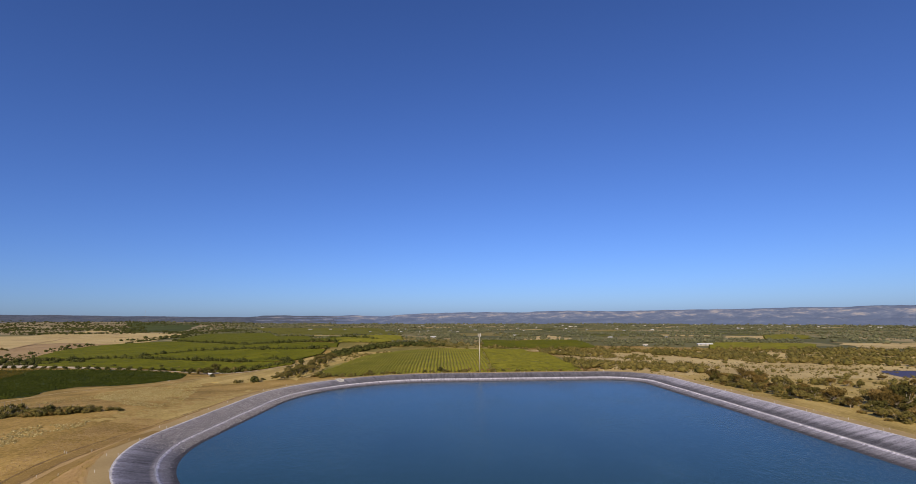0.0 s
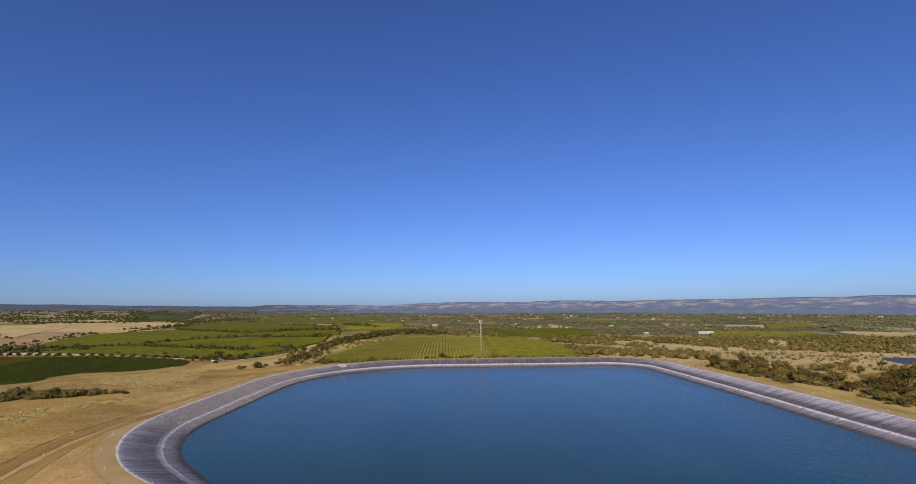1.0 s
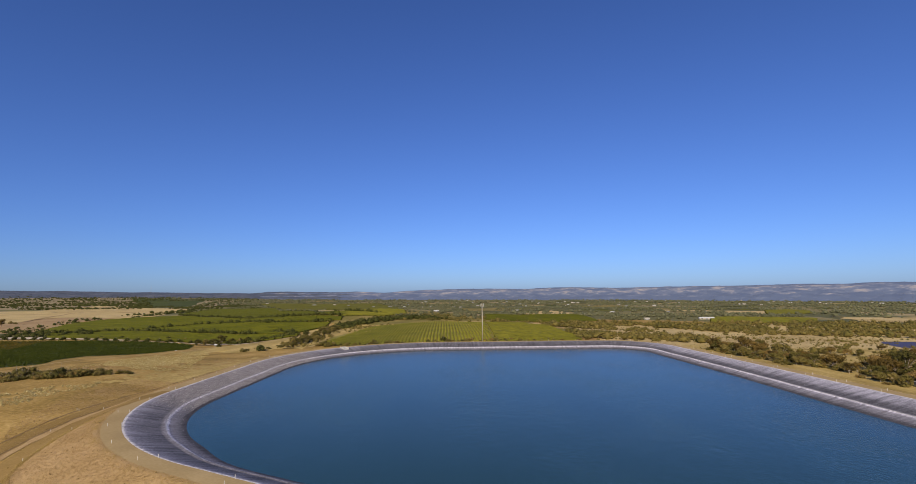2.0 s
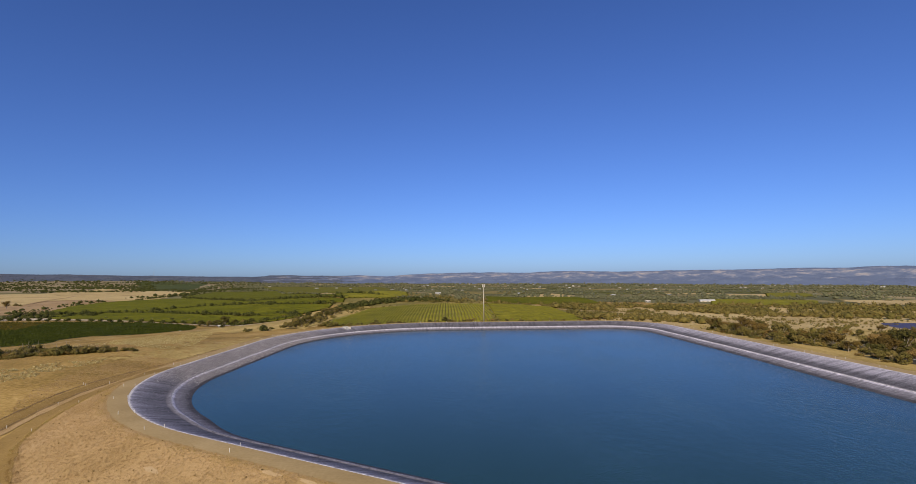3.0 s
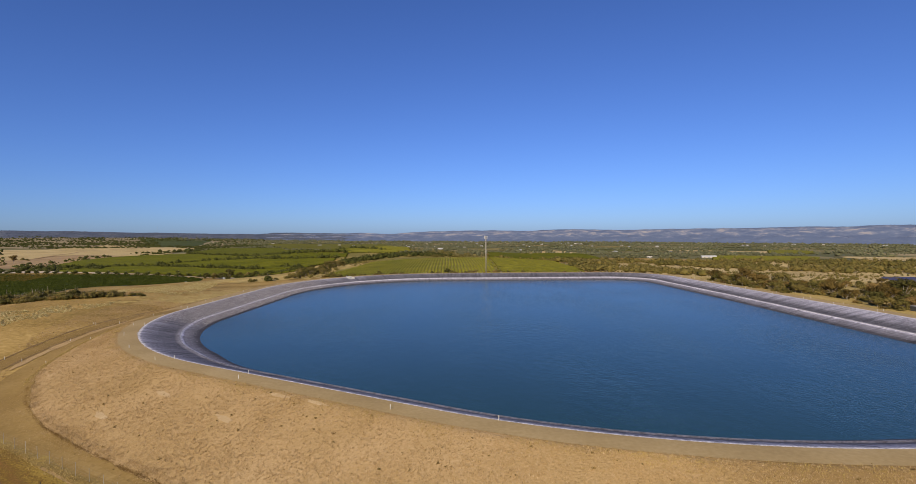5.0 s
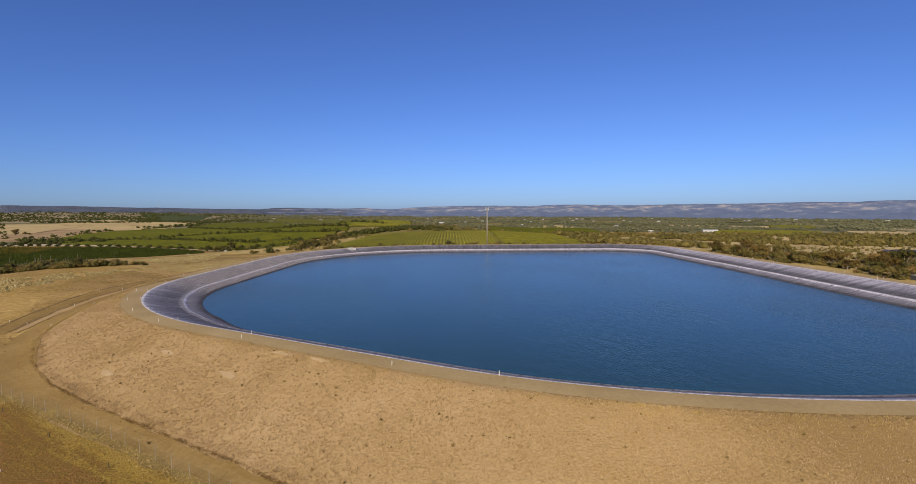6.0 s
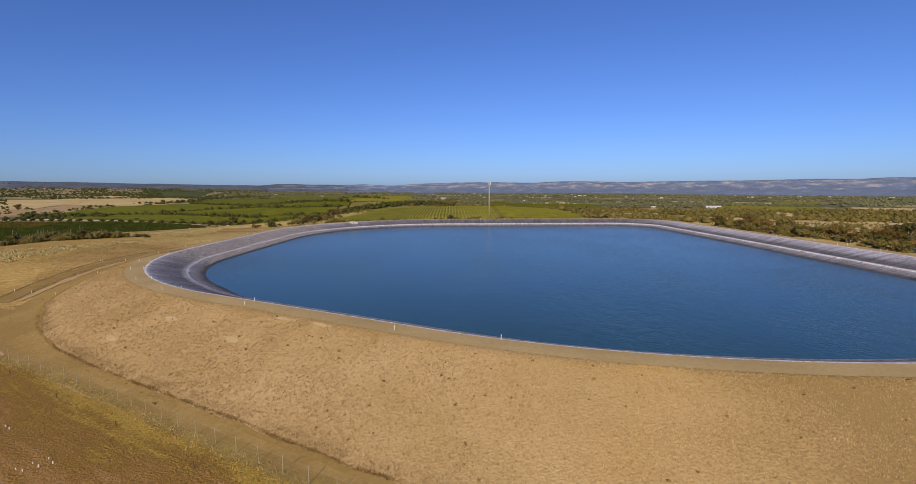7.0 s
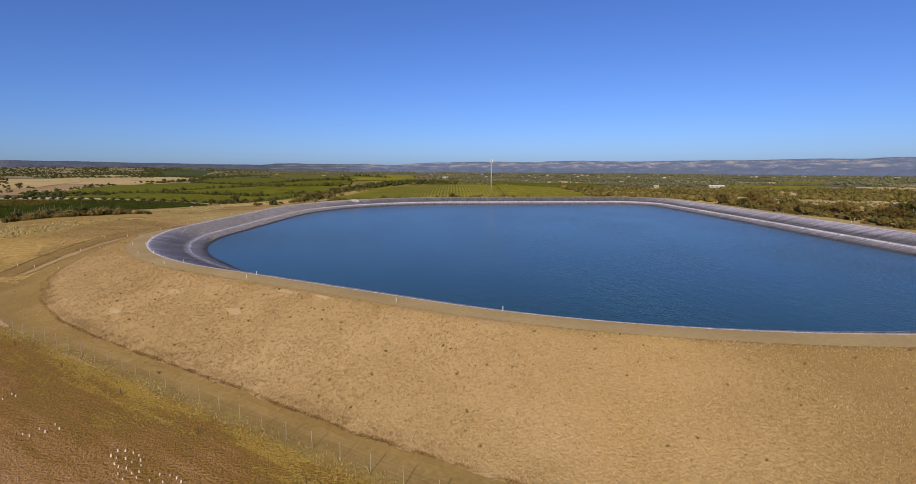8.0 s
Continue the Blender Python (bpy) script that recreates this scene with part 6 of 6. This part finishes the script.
tagged(new("fence_weeds", tri_mesh("fence_weeds", tufts(x, y, 0.10, 0.36, 5), GOLD_TUFT)), "straggling weeds along the wire fence", "grass", kind="stuff")
x, y = scatter([(-240, 120), (-116, 100), (-116, 260), (-240, 300)], 0.85, 0.3, 14, 6)
tagged(new("paddock_grass", tri_mesh("paddock_grass", tufts(x, y, 0.08, 0.26, 4), DRY_TUFT)), "thin dry grass on the shoulder", "grass", kind="stuff")

# longer golden grass along the shoulder of the bank and towards its far end
i = rng.integers(0, len(CREST), 38000)
s = 5.2 + rng.exponential(1.1, len(i))
p = CREST[i] + CREST_OUT[i] * s[:, None] + rng.uniform(-0.7, 0.7, (len(i), 2))
j = rng.integers(0, len(CREST), 90000)
q = CREST[j] + CREST_OUT[j] * (6 + 21 * rng.uniform(0, 1, len(j)))[:, None] + rng.uniform(-1, 1, (len(j), 2))
q = q[(q[:, 0] > 14) & (q[:, 0] < 75) & (q[:, 1] < 75)]
drift = np.array([noise.noise((a / 6, b / 6, 5.0)) for a, b in q])
q = q[drift + (q[:, 0] - 30) / 60 + rng.uniform(-0.4, 0.4, len(q)) > 0.08]
p = p[(p[:, 1] < 175) & (p[:, 0] < 75)]
drift = np.array([noise.noise((a / 7, b / 7, 3.0)) for a, b in p])
p = np.concatenate([p[drift + rng.uniform(-0.3, 0.3, len(p)) > -0.05], q])
tagged(new("golden_grass", tri_mesh("golden_grass", clumps(p[:, 0], p[:, 1], 0.08, 0.24, 7, 1.0, (0.3, 0.2)), GOLD_TUFT)), "longer golden grass on the shoulder of the bank", "grass", kind="stuff")


def edge_grass(name, way, count, wide, low, high, mat, label):
    """Ragged tufts along the edge of a track."""
    way = np.array(way, float)
    along = np.r_[0, np.cumsum(np.linalg.norm(np.diff(way, axis=0), axis=1))]
    at = rng.uniform(0, along[-1], count)
    drift = np.array([noise.noise((a / 2.2, 0.5, 7.7)) for a in at])
    off = rng.normal(0, wide, count) + 0.25 * np.array([noise.noise((a / 5, 2.5, 1.7)) for a in at])
    keep = drift + rng.uniform(-0.5, 0.5, count) > -0.15
    x, y = np.interp(at, along, way[:, 0]), np.interp(at, along, way[:, 1])
    nx = np.gradient(way, axis=0)
    nx /= np.linalg.norm(nx, axis=1)[:, None]
    x, y = x + off * np.interp(at, along, -nx[:, 1]), y + off * np.interp(at, along, nx[:, 0])
    tagged(new(name, tri_mesh(name, tufts(x[keep], y[keep], low, high, 5), mat)), label, "grass", kind="stuff")


toe_edge = [(70.0, 1.6), (40.0, 19.0), (14.0, 33.3), (3.2, 39.8), (-11.2, 46.8), (-27.4, 56.4), (-52.3, 70.6), (-60.6, 75.4), (-69.2, 81.1), (-77.9, 88.1), (-85.0, 95.4), (-91.2, 103.1), (-95.4, 110.0)]
edge_grass("edge_grass", toe_edge, 15000, 0.15, 0.06, 0.20, RIM_TUFT, "rusty ragged grass along the foot of the bank")
edge_grass("edge_grass", [(x + 0.55, y + 0.9) for x, y in toe_edge], 9000, 0.5, 0.08, 0.26, DRY_TUFT, "dry straw grass along the foot of the bank")
edge_grass("edge_grass", [(-104.9, 113.5), (-106.7, 120.0), (-107.9, 132.0), (-108.2, 145.0), (-106.9, 158.0), (-105.2, 168.0)], 3500, 0.45, 0.10, 0.28, DRY_TUFT, "pale dry grass between ramp and wheel track")
edge_grass("edge_grass", [(-90.5, 101.0), (-94.0, 107.0), (-97.4, 114.5), (-100.0, 124.0), (-101.6, 134.5), (-101.8, 145.0)], 2500, 0.3, 0.1, 0.35, GOLD_TUFT, "golden grass along the ramp")
edge_grass("edge_grass", [(x + 0.75, y + 1.3) for x, y in verge], 1500, 0.55, 0.05, 0.16, VERGE_WEED, "sparse grey-brown weeds between fence and road")
x, y = scatter([(134, 160), (160, 130), (190, 200), (160, 240), (158, 330), (128, 335)], 0.9, 0.3, 9, 15)
keep = crest_distance(x, y) > 5.5
tagged(new("side_grass", tri_mesh("side_grass", clumps(x[keep], y[keep], 0.10, 0.32, 5, 1.2), DRY_TUFT)), "straw grass behind the long bank", "grass", kind="stuff")
